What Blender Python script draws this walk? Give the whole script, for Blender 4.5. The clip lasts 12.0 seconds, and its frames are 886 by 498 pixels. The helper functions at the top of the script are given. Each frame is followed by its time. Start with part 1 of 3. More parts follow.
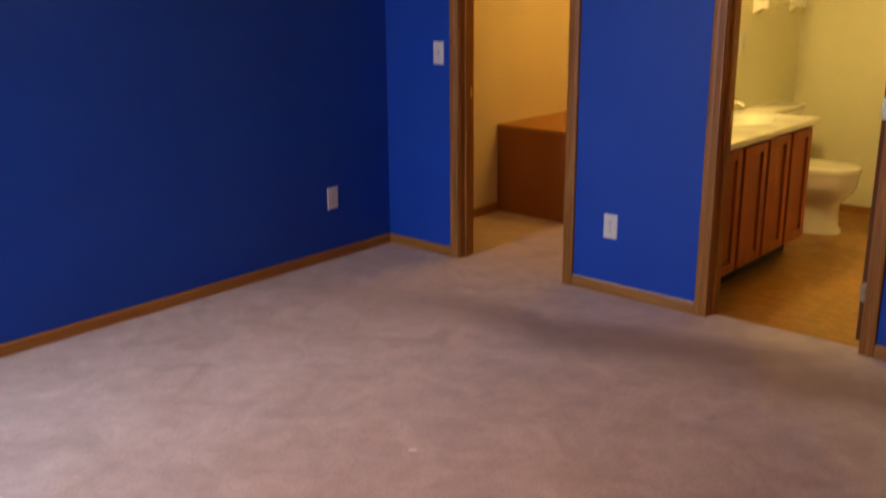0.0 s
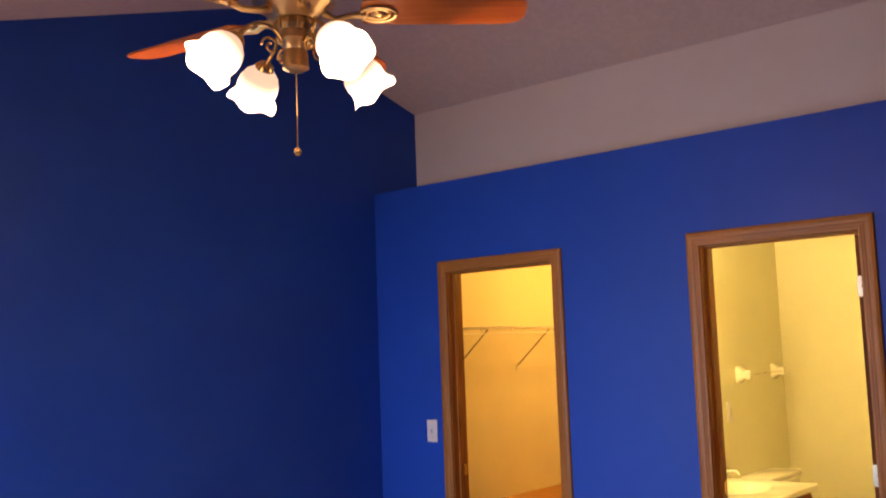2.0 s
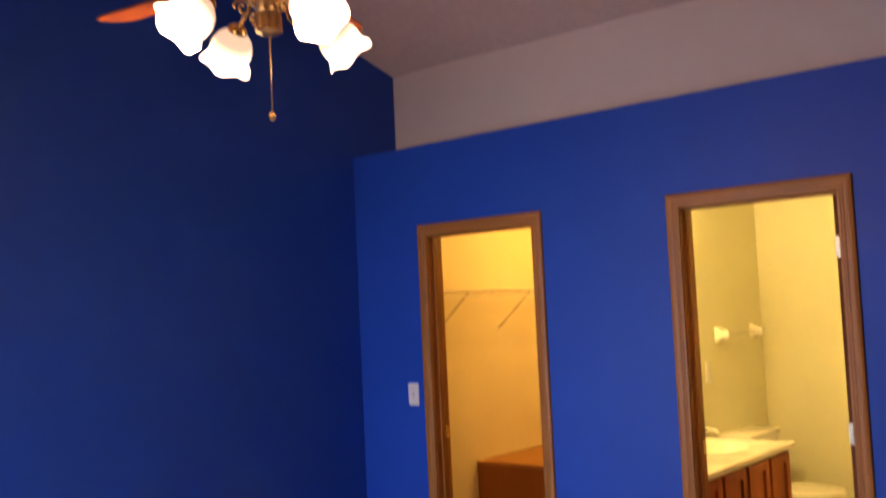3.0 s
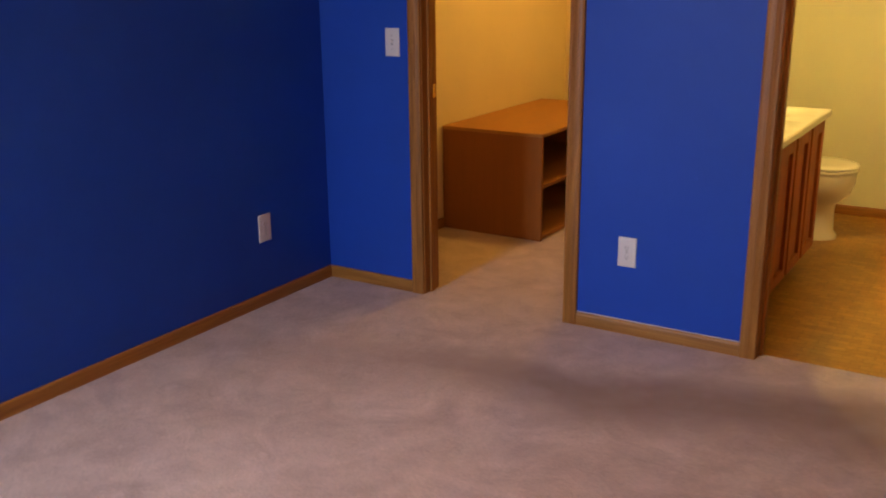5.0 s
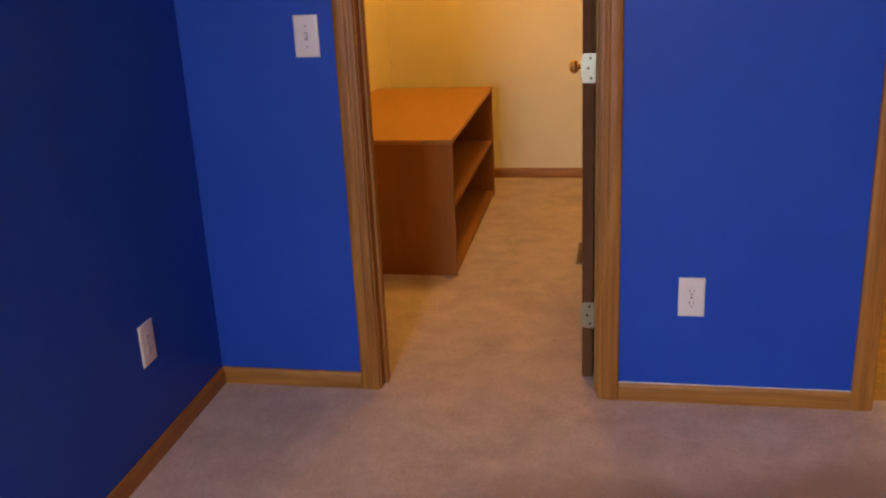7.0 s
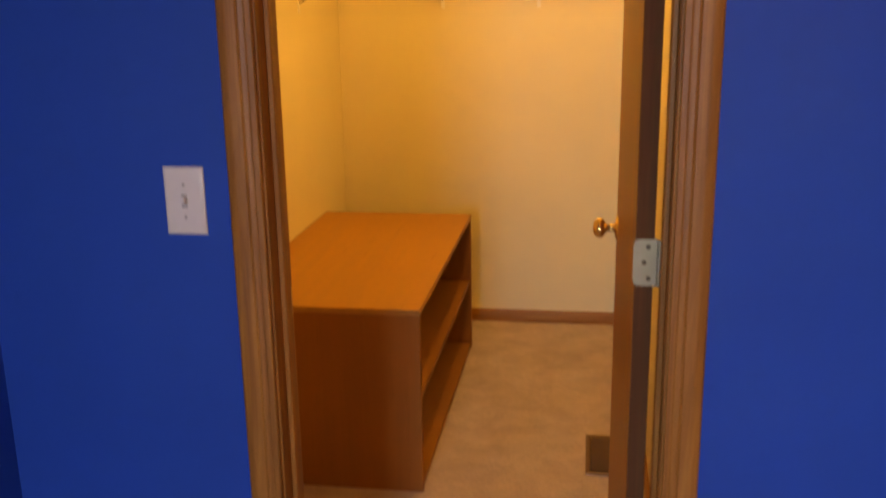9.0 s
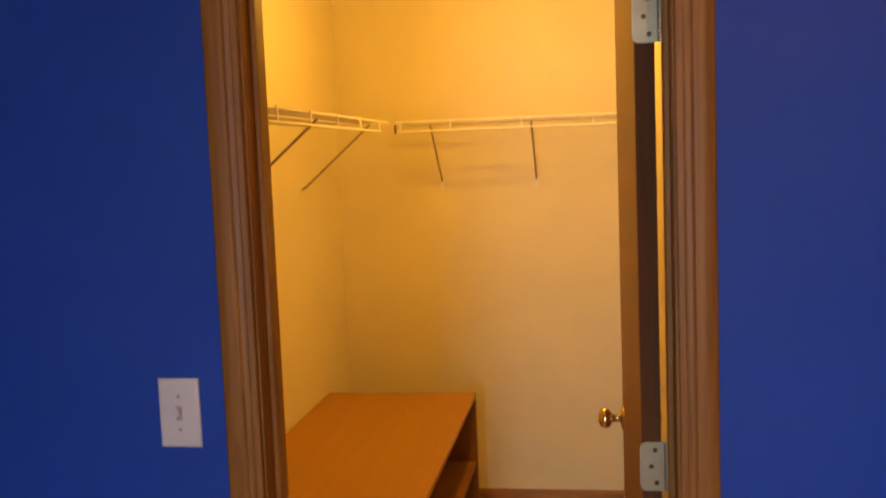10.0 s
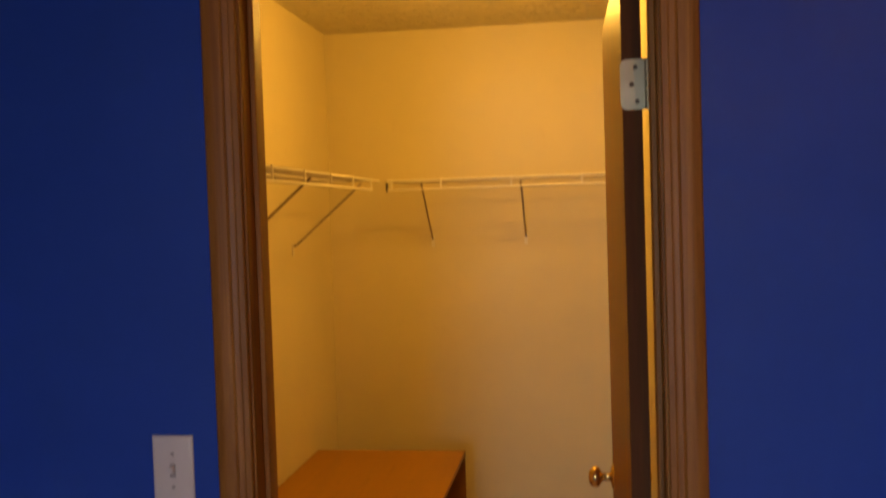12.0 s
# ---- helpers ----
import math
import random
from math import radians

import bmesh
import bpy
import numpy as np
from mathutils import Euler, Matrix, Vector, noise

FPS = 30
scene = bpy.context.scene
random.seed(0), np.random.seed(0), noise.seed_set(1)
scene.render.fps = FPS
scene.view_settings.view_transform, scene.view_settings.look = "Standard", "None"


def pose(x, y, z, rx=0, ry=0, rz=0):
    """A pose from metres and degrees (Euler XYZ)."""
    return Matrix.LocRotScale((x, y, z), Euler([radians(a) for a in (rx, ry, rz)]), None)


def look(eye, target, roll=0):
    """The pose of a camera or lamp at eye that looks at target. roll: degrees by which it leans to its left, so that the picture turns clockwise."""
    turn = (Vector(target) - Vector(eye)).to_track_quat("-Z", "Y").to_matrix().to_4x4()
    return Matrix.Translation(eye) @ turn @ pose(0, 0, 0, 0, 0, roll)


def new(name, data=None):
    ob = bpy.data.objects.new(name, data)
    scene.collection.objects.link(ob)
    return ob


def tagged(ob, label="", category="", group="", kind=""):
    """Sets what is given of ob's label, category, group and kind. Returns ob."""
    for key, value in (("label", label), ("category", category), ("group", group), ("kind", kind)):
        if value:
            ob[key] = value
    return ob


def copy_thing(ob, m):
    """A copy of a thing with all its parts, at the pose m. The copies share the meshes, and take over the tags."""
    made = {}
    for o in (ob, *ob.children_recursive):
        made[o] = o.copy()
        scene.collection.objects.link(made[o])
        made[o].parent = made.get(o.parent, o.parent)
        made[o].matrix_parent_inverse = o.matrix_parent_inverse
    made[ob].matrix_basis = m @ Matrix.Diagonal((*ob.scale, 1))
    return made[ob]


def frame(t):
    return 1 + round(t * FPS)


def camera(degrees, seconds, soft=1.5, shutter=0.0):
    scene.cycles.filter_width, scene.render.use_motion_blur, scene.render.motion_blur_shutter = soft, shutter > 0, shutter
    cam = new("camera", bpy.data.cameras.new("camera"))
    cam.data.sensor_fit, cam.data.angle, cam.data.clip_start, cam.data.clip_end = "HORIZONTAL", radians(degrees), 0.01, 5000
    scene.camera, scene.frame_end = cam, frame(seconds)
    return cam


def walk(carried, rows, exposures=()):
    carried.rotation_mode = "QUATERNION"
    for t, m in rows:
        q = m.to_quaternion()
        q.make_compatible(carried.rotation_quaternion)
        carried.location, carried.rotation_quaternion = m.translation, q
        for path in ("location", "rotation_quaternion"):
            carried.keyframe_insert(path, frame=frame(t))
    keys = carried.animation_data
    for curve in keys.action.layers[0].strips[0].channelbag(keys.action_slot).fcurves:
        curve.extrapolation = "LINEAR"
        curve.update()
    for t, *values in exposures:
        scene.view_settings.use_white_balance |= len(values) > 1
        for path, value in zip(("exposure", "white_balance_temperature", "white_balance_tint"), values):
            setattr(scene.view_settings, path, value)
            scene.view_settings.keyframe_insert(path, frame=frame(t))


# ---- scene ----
cam = camera(49.6, 12.0, 1.9, 0.5)
PATH = [
    (0, (3.995, -4.081, 1.582), (2.73, -2.633, 1.032), -0.4),
    (0.5, (4.011, -4.096, 1.578), (2.738, -2.595, 1.22), -0.8),
    (1, (4.057, -4.085, 1.603), (2.737, -2.593, 1.418), -0.6),
    (1.5, (4.081, -4.091, 1.628), (2.766, -2.585, 1.662), -2.0),
    (2, (4.08, -4.117, 1.63), (2.782, -2.609, 1.835), -2.1),
    (2.5, (4.08, -4.117, 1.635), (2.794, -2.603, 1.87), -2.3),
    (3, (4.074, -4.097, 1.639), (2.799, -2.561, 1.764), -2.7),
    (3.5, (3.996, -4.047, 1.642), (2.712, -2.527, 1.436), -1.7),
    (3.7, (3.914, -4.018, 1.524), (2.639, -2.508, 1.216), -0.8),
    (5.3, (2.598, -3.551, 1.503), (1.662, -1.883, 0.918), -1.2),
    (5.5, (2.394, -3.547, 1.5), (1.519, -1.845, 0.92), -1.7),
    (6, (2.055, -3.334, 1.432), (1.348, -1.566, 0.82), -2.5),
    (6.5, (1.725, -3.059, 1.445), (1.181, -1.249, 0.79), -0.8),
    (6.7, (1.543, -2.961, 1.482), (1.082, -1.124, 0.839), -1.9),
    (8.3, (1.107, -1.924, 1.461), (0.937, -0.072, 0.726), -1.3),
    (8.5, (1.126, -1.806, 1.473), (0.9387, 0.072, 0.812), -0.8),
    (8.6, (1.103, -1.739, 1.47), (0.8957, 0.154, 0.856), -0.8),
    (9, (1.129, -1.617, 1.523), (0.8347, 0.293, 1.005), -0.9),
    (9.5, (1.130, -1.577, 1.573), (0.8077, 0.371, 1.247), -2.1),
    (10, (1.141, -1.582, 1.6), (0.8327, 0.386, 1.408), -2.2),
    (10.5, (1.146, -1.589, 1.618), (0.8577, 0.389, 1.534), -3.1),
    (11, (1.144, -1.599, 1.641), (0.8617, 0.382, 1.66), -2.8),
    (11.5, (1.144, -1.609, 1.64), (0.8557, 0.37, 1.67), -2.1),
    (12, (1.136, -1.616, 1.611), (0.8557, 0.363, 1.533), -1.8),
]
walk(cam, [(t, look(eye, target, roll)) for t, eye, target, roll in PATH],
     [(0, -0.42, 6200, 16), (0.5, -0.42, 6150, 19), (1.0, -0.2, 6000, 20), (1.5, 0.08, 6000, 20), (2.5, 0.16, 6300, 20), (3.0, 0.12, 6200, 20), (3.5, -0.04, 6200, 19), (5.5, -0.26, 6400, 17),
      (6.5, -0.10, 6500, 17), (8.5, -0.06, 7000, 17), (9.5, -0.12, 7100, 16), (10.5, -0.47, 7350, 16), (11.0, -0.58, 7400, 16), (11.5, -0.80, 7350, 16), (12, -0.92, 7350, 17)])

# ---- world, sun, large lights ----
world = bpy.data.worlds.new("world")
scene.world = world
world.use_nodes = True
wn = world.node_tree.nodes
sky = wn.new("ShaderNodeTexSky")
sky.sky_type, sky.sun_disc = "NISHITA", False
sky.sun_elevation, sky.sun_rotation = radians(35), radians(60)
wn["Background"].inputs["Strength"].default_value = 0.1
world.node_tree.links.new(sky.outputs["Color"], wn["Background"].inputs["Color"])


def lamp(name, kind, m, energy, color, size=0.1, size_y=0.0):
    data = bpy.data.lights.new(name, kind)
    data.energy, data.color = energy, color
    if kind == "AREA":
        data.shape, data.size, data.size_y = "RECTANGLE", size, size_y
    else:
        data.shadow_soft_size = size
    ob = new(name, data)
    ob.matrix_world = m
    return ob


# daylight through the bedroom window in the south wall
WIN = (0.10, 0.95, 0.60, 2.10)
daylight = lamp("window_daylight", "AREA", look((0.525, -4.66, 1.35), (1.75, -0.9, -0.1)), 32, (0.78, 0.90, 1.05), 0.78, 1.36)
daylight.data.spread = radians(98)   # sky light comes in downwards, past a deep reveal
FAN = Vector((2.156, -2.460, 2.540))
FAN_SHADES = [78.9 + 90 * k for k in range(4)]
BULB = (1.0, 0.45, 0.16)
for a in FAN_SHADES:
    d = Vector((math.cos(radians(a)), math.sin(radians(a)), 0))
    lamp("fan_bulb", "POINT", Matrix.Translation(FAN + d * 0.238 + Vector((0, 0, -0.178))), 27.0, BULB, 0.03)
lamp("bath_bulb", "POINT", Matrix.Translation((1.555, 0.75, 2.06)), 90, (1.0, 0.71, 0.21), 0.06)
lamp("closet_bulb", "POINT", Matrix.Translation((0.893, 1.61, 2.312)), 34, (1.0, 0.54, 0.085), 0.05)


# ---- materials ----
def material(name, rough=0.5, metal=0.0, spec=0.5):
    mat = bpy.data.materials.new(name)
    mat.use_nodes = True
    nt = mat.node_tree
    b = nt.nodes["Principled BSDF"]
    b.inputs["Roughness"].default_value = rough
    b.inputs["Metallic"].default_value = metal
    b.inputs["Specular IOR Level"].default_value = spec
    return mat, nt, b


def coords(nt, scale=(1, 1, 1), rot=(0, 0, 0)):
    tc = nt.nodes.new("ShaderNodeTexCoord")
    mp = nt.nodes.new("ShaderNodeMapping")
    mp.inputs["Scale"].default_value = scale
    mp.inputs["Rotation"].default_value = rot
    nt.links.new(tc.outputs["Object"], mp.inputs["Vector"])
    return mp.outputs["Vector"]


def noise_tex(nt, vec, scale, detail=4.0, rough=0.6, dist=0.0):
    n = nt.nodes.new("ShaderNodeTexNoise")
    n.inputs["Scale"].default_value = scale
    n.inputs["Detail"].default_value = detail
    n.inputs["Roughness"].default_value = rough
    n.inputs["Distortion"].default_value = dist
    nt.links.new(vec, n.inputs["Vector"])
    return n.outputs["Fac"]


def ramp(nt, fac, stops):
    r = nt.nodes.new("ShaderNodeValToRGB")
    el = r.color_ramp.elements
    while len(el) < len(stops):
        el.new(0.5)
    for e, (p, c) in zip(el, stops):
        e.position, e.color = p, (*c, 1)
    nt.links.new(fac, r.inputs["Fac"])
    return r.outputs["Color"]


def mixcol(nt, a, b, fac, mode="MIX"):
    m = nt.nodes.new("ShaderNodeMix")
    m.data_type, m.blend_type = "RGBA", mode
    for sock, v in ((m.inputs[0], fac), (m.inputs[6], a), (m.inputs[7], b)):
        if isinstance(v, bpy.types.NodeSocket):
            nt.links.new(v, sock)
        elif isinstance(v, tuple):
            sock.default_value = (*v, 1)
        else:
            sock.default_value = v
    return m.outputs[2]


def bump(nt, b, height, strength, distance):
    n = nt.nodes.new("ShaderNodeBump")
    n.inputs["Strength"].default_value = strength
    n.inputs["Distance"].default_value = distance
    nt.links.new(height, n.inputs["Height"])
    nt.links.new(n.outputs["Normal"], b.inputs["Normal"])


def roughness(nt, b, fac, lo, hi):
    r = nt.nodes.new("ShaderNodeMapRange")
    r.inputs["To Min"].default_value, r.inputs["To Max"].default_value = lo, hi
    nt.links.new(fac, r.inputs["Value"])
    nt.links.new(r.outputs["Result"], b.inputs["Roughness"])


def paint(name, color, rough=0.5, vary=0.06, peel=0.35, spec=0.5):
    """Rolled wall paint: faint roller mottling, orange-peel relief."""
    mat, nt, b = material(name, rough, 0, spec)
    v = coords(nt)
    big = noise_tex(nt, v, 2.2, 5, 0.6)
    lo, hi = tuple(c * (1 - vary) for c in color), tuple(min(1, c * (1 + vary)) for c in color)
    col = ramp(nt, big, [(0.3, lo), (0.7, hi)])
    scuff = noise_tex(nt, v, 9, 6, 0.7, 0.6)
    col = mixcol(nt, col, tuple(c * (1 - 2.2 * vary) for c in color), ramp(nt, scuff, [(0.60, (0, 0, 0)), (0.74, (0.5, 0.5, 0.5))]))
    nt.links.new(col, b.inputs["Base Color"])
    fine = noise_tex(nt, v, 190, 3, 0.55)
    bump(nt, b, fine, peel, 0.0012)
    roughness(nt, b, scuff, rough - 0.07, rough + 0.07)
    return mat


def knockdown(name, color, relief=0.55, depth=0.004):
    """Ceiling with trowelled texture."""
    mat, nt, b = material(name, 0.85)
    v = coords(nt)
    n = noise_tex(nt, v, 26, 6, 0.55, 0.8)
    blobs = ramp(nt, n, [(0.47, (0, 0, 0)), (0.56, (1, 1, 1))])
    nt.links.new(mixcol(nt, tuple(c * 0.94 for c in color), color, blobs), b.inputs["Base Color"])
    bump(nt, b, mixcol(nt, blobs, noise_tex(nt, v, 120, 3), 0.25), relief, depth)
    return mat


def wood(name, dark, light, axis, rough=0.42, scale=1.0, vary=True):
    """Stained wood with grain running along one axis (0, 1 or 2)."""
    mat, nt, b = material(name, rough, 0, 0.3)
    s = [34 * scale] * 3
    s[axis] = 1.4 * scale
    v = coords(nt, tuple(s))
    info = nt.nodes.new("ShaderNodeObjectInfo")
    add = nt.nodes.new("ShaderNodeVectorMath")
    add.operation = "MULTIPLY_ADD"
    add.inputs[1].default_value = (17, 17, 17)
    nt.links.new(info.outputs["Random"], add.inputs[0])
    nt.links.new(v, add.inputs[2])
    v = add.outputs["Vector"]
    grain = noise_tex(nt, v, 1.0, 7, 0.62, 1.6)
    pores = noise_tex(nt, v, 5.5, 3, 0.7)
    col = ramp(nt, grain, [(0.30, dark), (0.52, tuple((a + c) / 2 for a, c in zip(dark, light))), (0.70, light)])
    col = mixcol(nt, col, tuple(c * 0.45 for c in dark), ramp(nt, pores, [(0.62, (0, 0, 0)), (0.80, (0.38, 0.38, 0.38))]))
    nt.links.new(col, b.inputs["Base Color"])
    bump(nt, b, mixcol(nt, grain, pores, 0.6), 0.25, 0.0008)
    roughness(nt, b, grain, rough - 0.08, rough + 0.12)
    return mat


def carpet_material():
    mat, nt, b = material("carpet_pile", 0.97, 0, 0.1)
    v = coords(nt)
    pile = noise_tex(nt, v, 320, 3, 0.7)
    tuft = noise_tex(nt, v, 95, 4, 0.7, 0.5)
    patch = noise_tex(nt, v, 3.6, 6, 0.62, 1.2)
    broad = noise_tex(nt, v, 0.9, 3, 0.5, 0.6)
    col = ramp(nt, patch, [(0.28, (0.49, 0.370, 0.315)), (0.5, (0.60, 0.466, 0.402)), (0.72, (0.70, 0.558, 0.49))])
    col = mixcol(nt, col, ramp(nt, tuft, [(0.3, (0.55, 0.55, 0.55)), (0.7, (1.25, 1.25, 1.25))]), 0.5, "MULTIPLY")
    col = mixcol(nt, col, ramp(nt, pile, [(0.3, (0.6, 0.6, 0.6)), (0.7, (1.3, 1.3, 1.3))]), 0.45, "MULTIPLY")
    mid = noise_tex(nt, v, 8.5, 6, 0.66, 0.4)
    col = mixcol(nt, col, ramp(nt, mid, [(0.32, (0.74, 0.72, 0.70)), (0.68, (1.14, 1.14, 1.14))]), 0.50, "MULTIPLY")
    scuff = noise_tex(nt, v, 5.0, 3, 0.45, 2.5)
    col = mixcol(nt, col, (0.74, 0.63, 0.60), ramp(nt, scuff, [(0.67, (0, 0, 0)), (0.77, (0.30, 0.30, 0.30))]))
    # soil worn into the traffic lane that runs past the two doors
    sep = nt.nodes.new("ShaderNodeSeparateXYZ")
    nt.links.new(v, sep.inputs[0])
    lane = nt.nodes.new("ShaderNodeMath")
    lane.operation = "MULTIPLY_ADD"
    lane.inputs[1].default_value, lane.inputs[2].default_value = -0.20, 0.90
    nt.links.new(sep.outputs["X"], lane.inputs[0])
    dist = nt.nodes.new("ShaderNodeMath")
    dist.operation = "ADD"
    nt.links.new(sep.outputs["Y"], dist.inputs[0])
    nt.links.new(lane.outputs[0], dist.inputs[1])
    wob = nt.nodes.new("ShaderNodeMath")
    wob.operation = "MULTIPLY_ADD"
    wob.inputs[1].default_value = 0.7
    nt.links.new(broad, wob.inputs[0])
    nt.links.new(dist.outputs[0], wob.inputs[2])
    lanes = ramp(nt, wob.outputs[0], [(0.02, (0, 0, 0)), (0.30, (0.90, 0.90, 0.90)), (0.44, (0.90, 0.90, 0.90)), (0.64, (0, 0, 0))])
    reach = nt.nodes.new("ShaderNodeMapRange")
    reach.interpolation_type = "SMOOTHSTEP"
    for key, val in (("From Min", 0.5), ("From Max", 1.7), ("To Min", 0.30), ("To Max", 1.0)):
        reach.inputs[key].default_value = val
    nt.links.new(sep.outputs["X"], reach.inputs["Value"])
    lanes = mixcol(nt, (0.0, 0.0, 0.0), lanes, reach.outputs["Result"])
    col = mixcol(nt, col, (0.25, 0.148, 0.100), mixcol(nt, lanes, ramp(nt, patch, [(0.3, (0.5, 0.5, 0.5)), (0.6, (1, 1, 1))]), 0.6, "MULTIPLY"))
    spots = noise_tex(nt, v, 7.5, 2, 0.5)
    col = mixcol(nt, col, (0.24, 0.18, 0.165), ramp(nt, spots, [(0.735, (0, 0, 0)), (0.77, (0.5, 0.5, 0.5))]))
    nt.links.new(col, b.inputs["Base Color"])
    b.inputs["Sheen Weight"].default_value = 0.25
    b.inputs["Sheen Roughness"].default_value = 0.6
    bump(nt, b, mixcol(nt, mixcol(nt, pile, tuft, 0.55), patch, 0.35), 0.9, 0.012)
    return mat


def vinyl_material():
    mat, nt, b = material("sheet_vinyl", 0.38)
    v = coords(nt)
    brick = nt.nodes.new("ShaderNodeTexBrick")
    brick.offset, brick.squash = 0.5, 1.0
    brick.inputs["Scale"].default_value = 6.5
    brick.inputs["Mortar Size"].default_value = 0.012
    brick.inputs["Color1"].default_value = (0.36, 0.165, 0.022, 1)
    brick.inputs["Color2"].default_value = (0.46, 0.235, 0.036, 1)
    brick.inputs["Mortar"].default_value = (0.29, 0.13, 0.019, 1)
    nt.links.new(v, brick.inputs["Vector"])
    mottle = noise_tex(nt, v, 22, 6, 0.7, 1.0)
    col = mixcol(nt, brick.outputs["Color"], ramp(nt, mottle, [(0.3, (0.62, 0.60, 0.55)), (0.7, (1.2, 1.2, 1.15))]), 0.75, "MULTIPLY")
    nt.links.new(col, b.inputs["Base Color"])
    bump(nt, b, mottle, 0.2, 0.001)
    roughness(nt, b, mottle, 0.30, 0.46)
    return mat


def plain(name, color, rough=0.4, metal=0.0, vary=0.05, scale=25.0, spec=0.5):
    mat, nt, b = material(name, rough, metal, spec)
    n = noise_tex(nt, coords(nt), scale, 5, 0.6)
    nt.links.new(ramp(nt, n, [(0.3, tuple(c * (1 - vary) for c in color)), (0.7, tuple(min(1, c * (1 + vary)) for c in color))]), b.inputs["Base Color"])
    roughness(nt, b, n, max(0.02, rough - 0.06), min(1, rough + 0.06))
    return mat


def glow(name, color, strength, base=(0.9, 0.88, 0.82)):
    """Lit frosted glass."""
    mat, nt, b = material(name, 0.45)
    b.inputs["Base Color"].default_value = (*base, 1)
    n = noise_tex(nt, coords(nt), 18, 4, 0.6)
    nt.links.new(ramp(nt, n, [(0.2, tuple(c * 0.85 for c in color)), (0.8, color)]), b.inputs["Emission Color"])
    b.inputs["Emission Strength"].default_value = strength
    return mat


BLUE = paint("blue_wall_paint", (0.0098, 0.059, 0.40), 0.50, 0.05, 0.25, 0.22)
CREAM = paint("cream_closet_paint", (0.75, 0.66, 0.43), 0.60, 0.03)
BATHPAINT = paint("pale_yellow_bath_paint", (0.72, 0.68, 0.47), 0.55, 0.03)
OFFWHITE = paint("off_white_paint", (0.64, 0.58, 0.53), 0.7, 0.03)
CEIL = knockdown("textured_ceiling", (0.70, 0.60, 0.55), 0.10, 0.003)
CEIL_CLOSET = knockdown("textured_closet_ceiling", (0.82, 0.76, 0.58), 1.0, 0.011)
OAKX = wood("stained_oak_along_x", (0.230, 0.092, 0.016), (0.400, 0.180, 0.034), 0)
OAKY = wood("stained_oak_along_y", (0.230, 0.092, 0.016), (0.400, 0.180, 0.034), 1)
OAKZ = wood("stained_oak_upright", (0.200, 0.076, 0.013), (0.410, 0.180, 0.034), 2)
DOORZ = wood("stained_door_veneer", (0.190, 0.074, 0.014), (0.360, 0.155, 0.032), 2, 0.4, 0.6)
# cabinet oak made darker, so the gaps between the doors look shaded
CABSHADE = wood("shaded_frame_oak", (0.075, 0.020, 0.006), (0.130, 0.040, 0.010), 2, 0.5, 0.8)
CABZ = wood("reddish_cabinet_oak", (0.270, 0.072, 0.013), (0.470, 0.145, 0.028), 2, 0.5, 0.8)
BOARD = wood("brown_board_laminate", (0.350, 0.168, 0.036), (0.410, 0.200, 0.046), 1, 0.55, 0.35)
# same laminate in darker tones: shade on uprights and inner shelves put into colour
BOARDZ_SHADED = wood("shaded_board_laminate_upright", (0.240, 0.092, 0.014), (0.285, 0.112, 0.019), 2, 0.7, 0.35)
BOARDY_SHADED = wood("shaded_board_laminate_shelf", (0.250, 0.105, 0.022), (0.300, 0.128, 0.029), 1, 0.6, 0.35)
DOOREDGE = wood("dark_brown_door_edge", (0.085, 0.032, 0.010), (0.140, 0.055, 0.017), 2, 0.8, 0.8)
BLADE = wood("fan_blade_veneer", (0.360, 0.100, 0.015), (0.560, 0.185, 0.030), 0, 0.35, 0.8)
CARPET = carpet_material()
VINYL = vinyl_material()
PLASTIC = plain("white_plastic", (0.66, 0.63, 0.62), 0.35, 0, 0.03)
GREYED = plain("grey_plastic", (0.34, 0.32, 0.32), 0.5)
SLOT = plain("dark_slot", (0.03, 0.03, 0.03), 0.7)
BRASS = plain("polished_brass", (0.78, 0.54, 0.20), 0.20, 0.95, 0.06)
BRASS_OLD = plain("antique_brass", (0.74, 0.53, 0.23), 0.30, 1.0, 0.15)
ZINC = plain("satin_hinge_steel", (0.40, 0.37, 0.25), 0.30, 0.6, 0.06)
SCREW = plain("dark_screw", (0.09, 0.07, 0.05), 0.4, 1.0)
WIRE = plain("white_vinyl_coated_wire", (0.84, 0.80, 0.70), 0.4)
BRACE = plain("grey_steel_brace", (0.34, 0.27, 0.18), 0.45)
CHROME = plain("chrome", (0.80, 0.80, 0.80), 0.07, 1.0, 0.01)
PORCELAIN = plain("cream_porcelain", (0.78, 0.73, 0.62), 0.14, 0, 0.02, 6)
MARBLE = plain("cultured_marble", (0.80, 0.76, 0.64), 0.18, 0, 0.05, 9)
LINT = plain("white_lint", (0.80, 0.76, 0.74), 0.9)
CAULK = plain("pale_caulk", (0.52, 0.48, 0.47), 0.7)
GRILLE = plain("brown_metal_register", (0.16, 0.09, 0.045), 0.45, 0.4, 0.1)
SHADE = glow("lit_frosted_shade", (1.0, 0.74, 0.46), 2.3, (0.45, 0.42, 0.38))


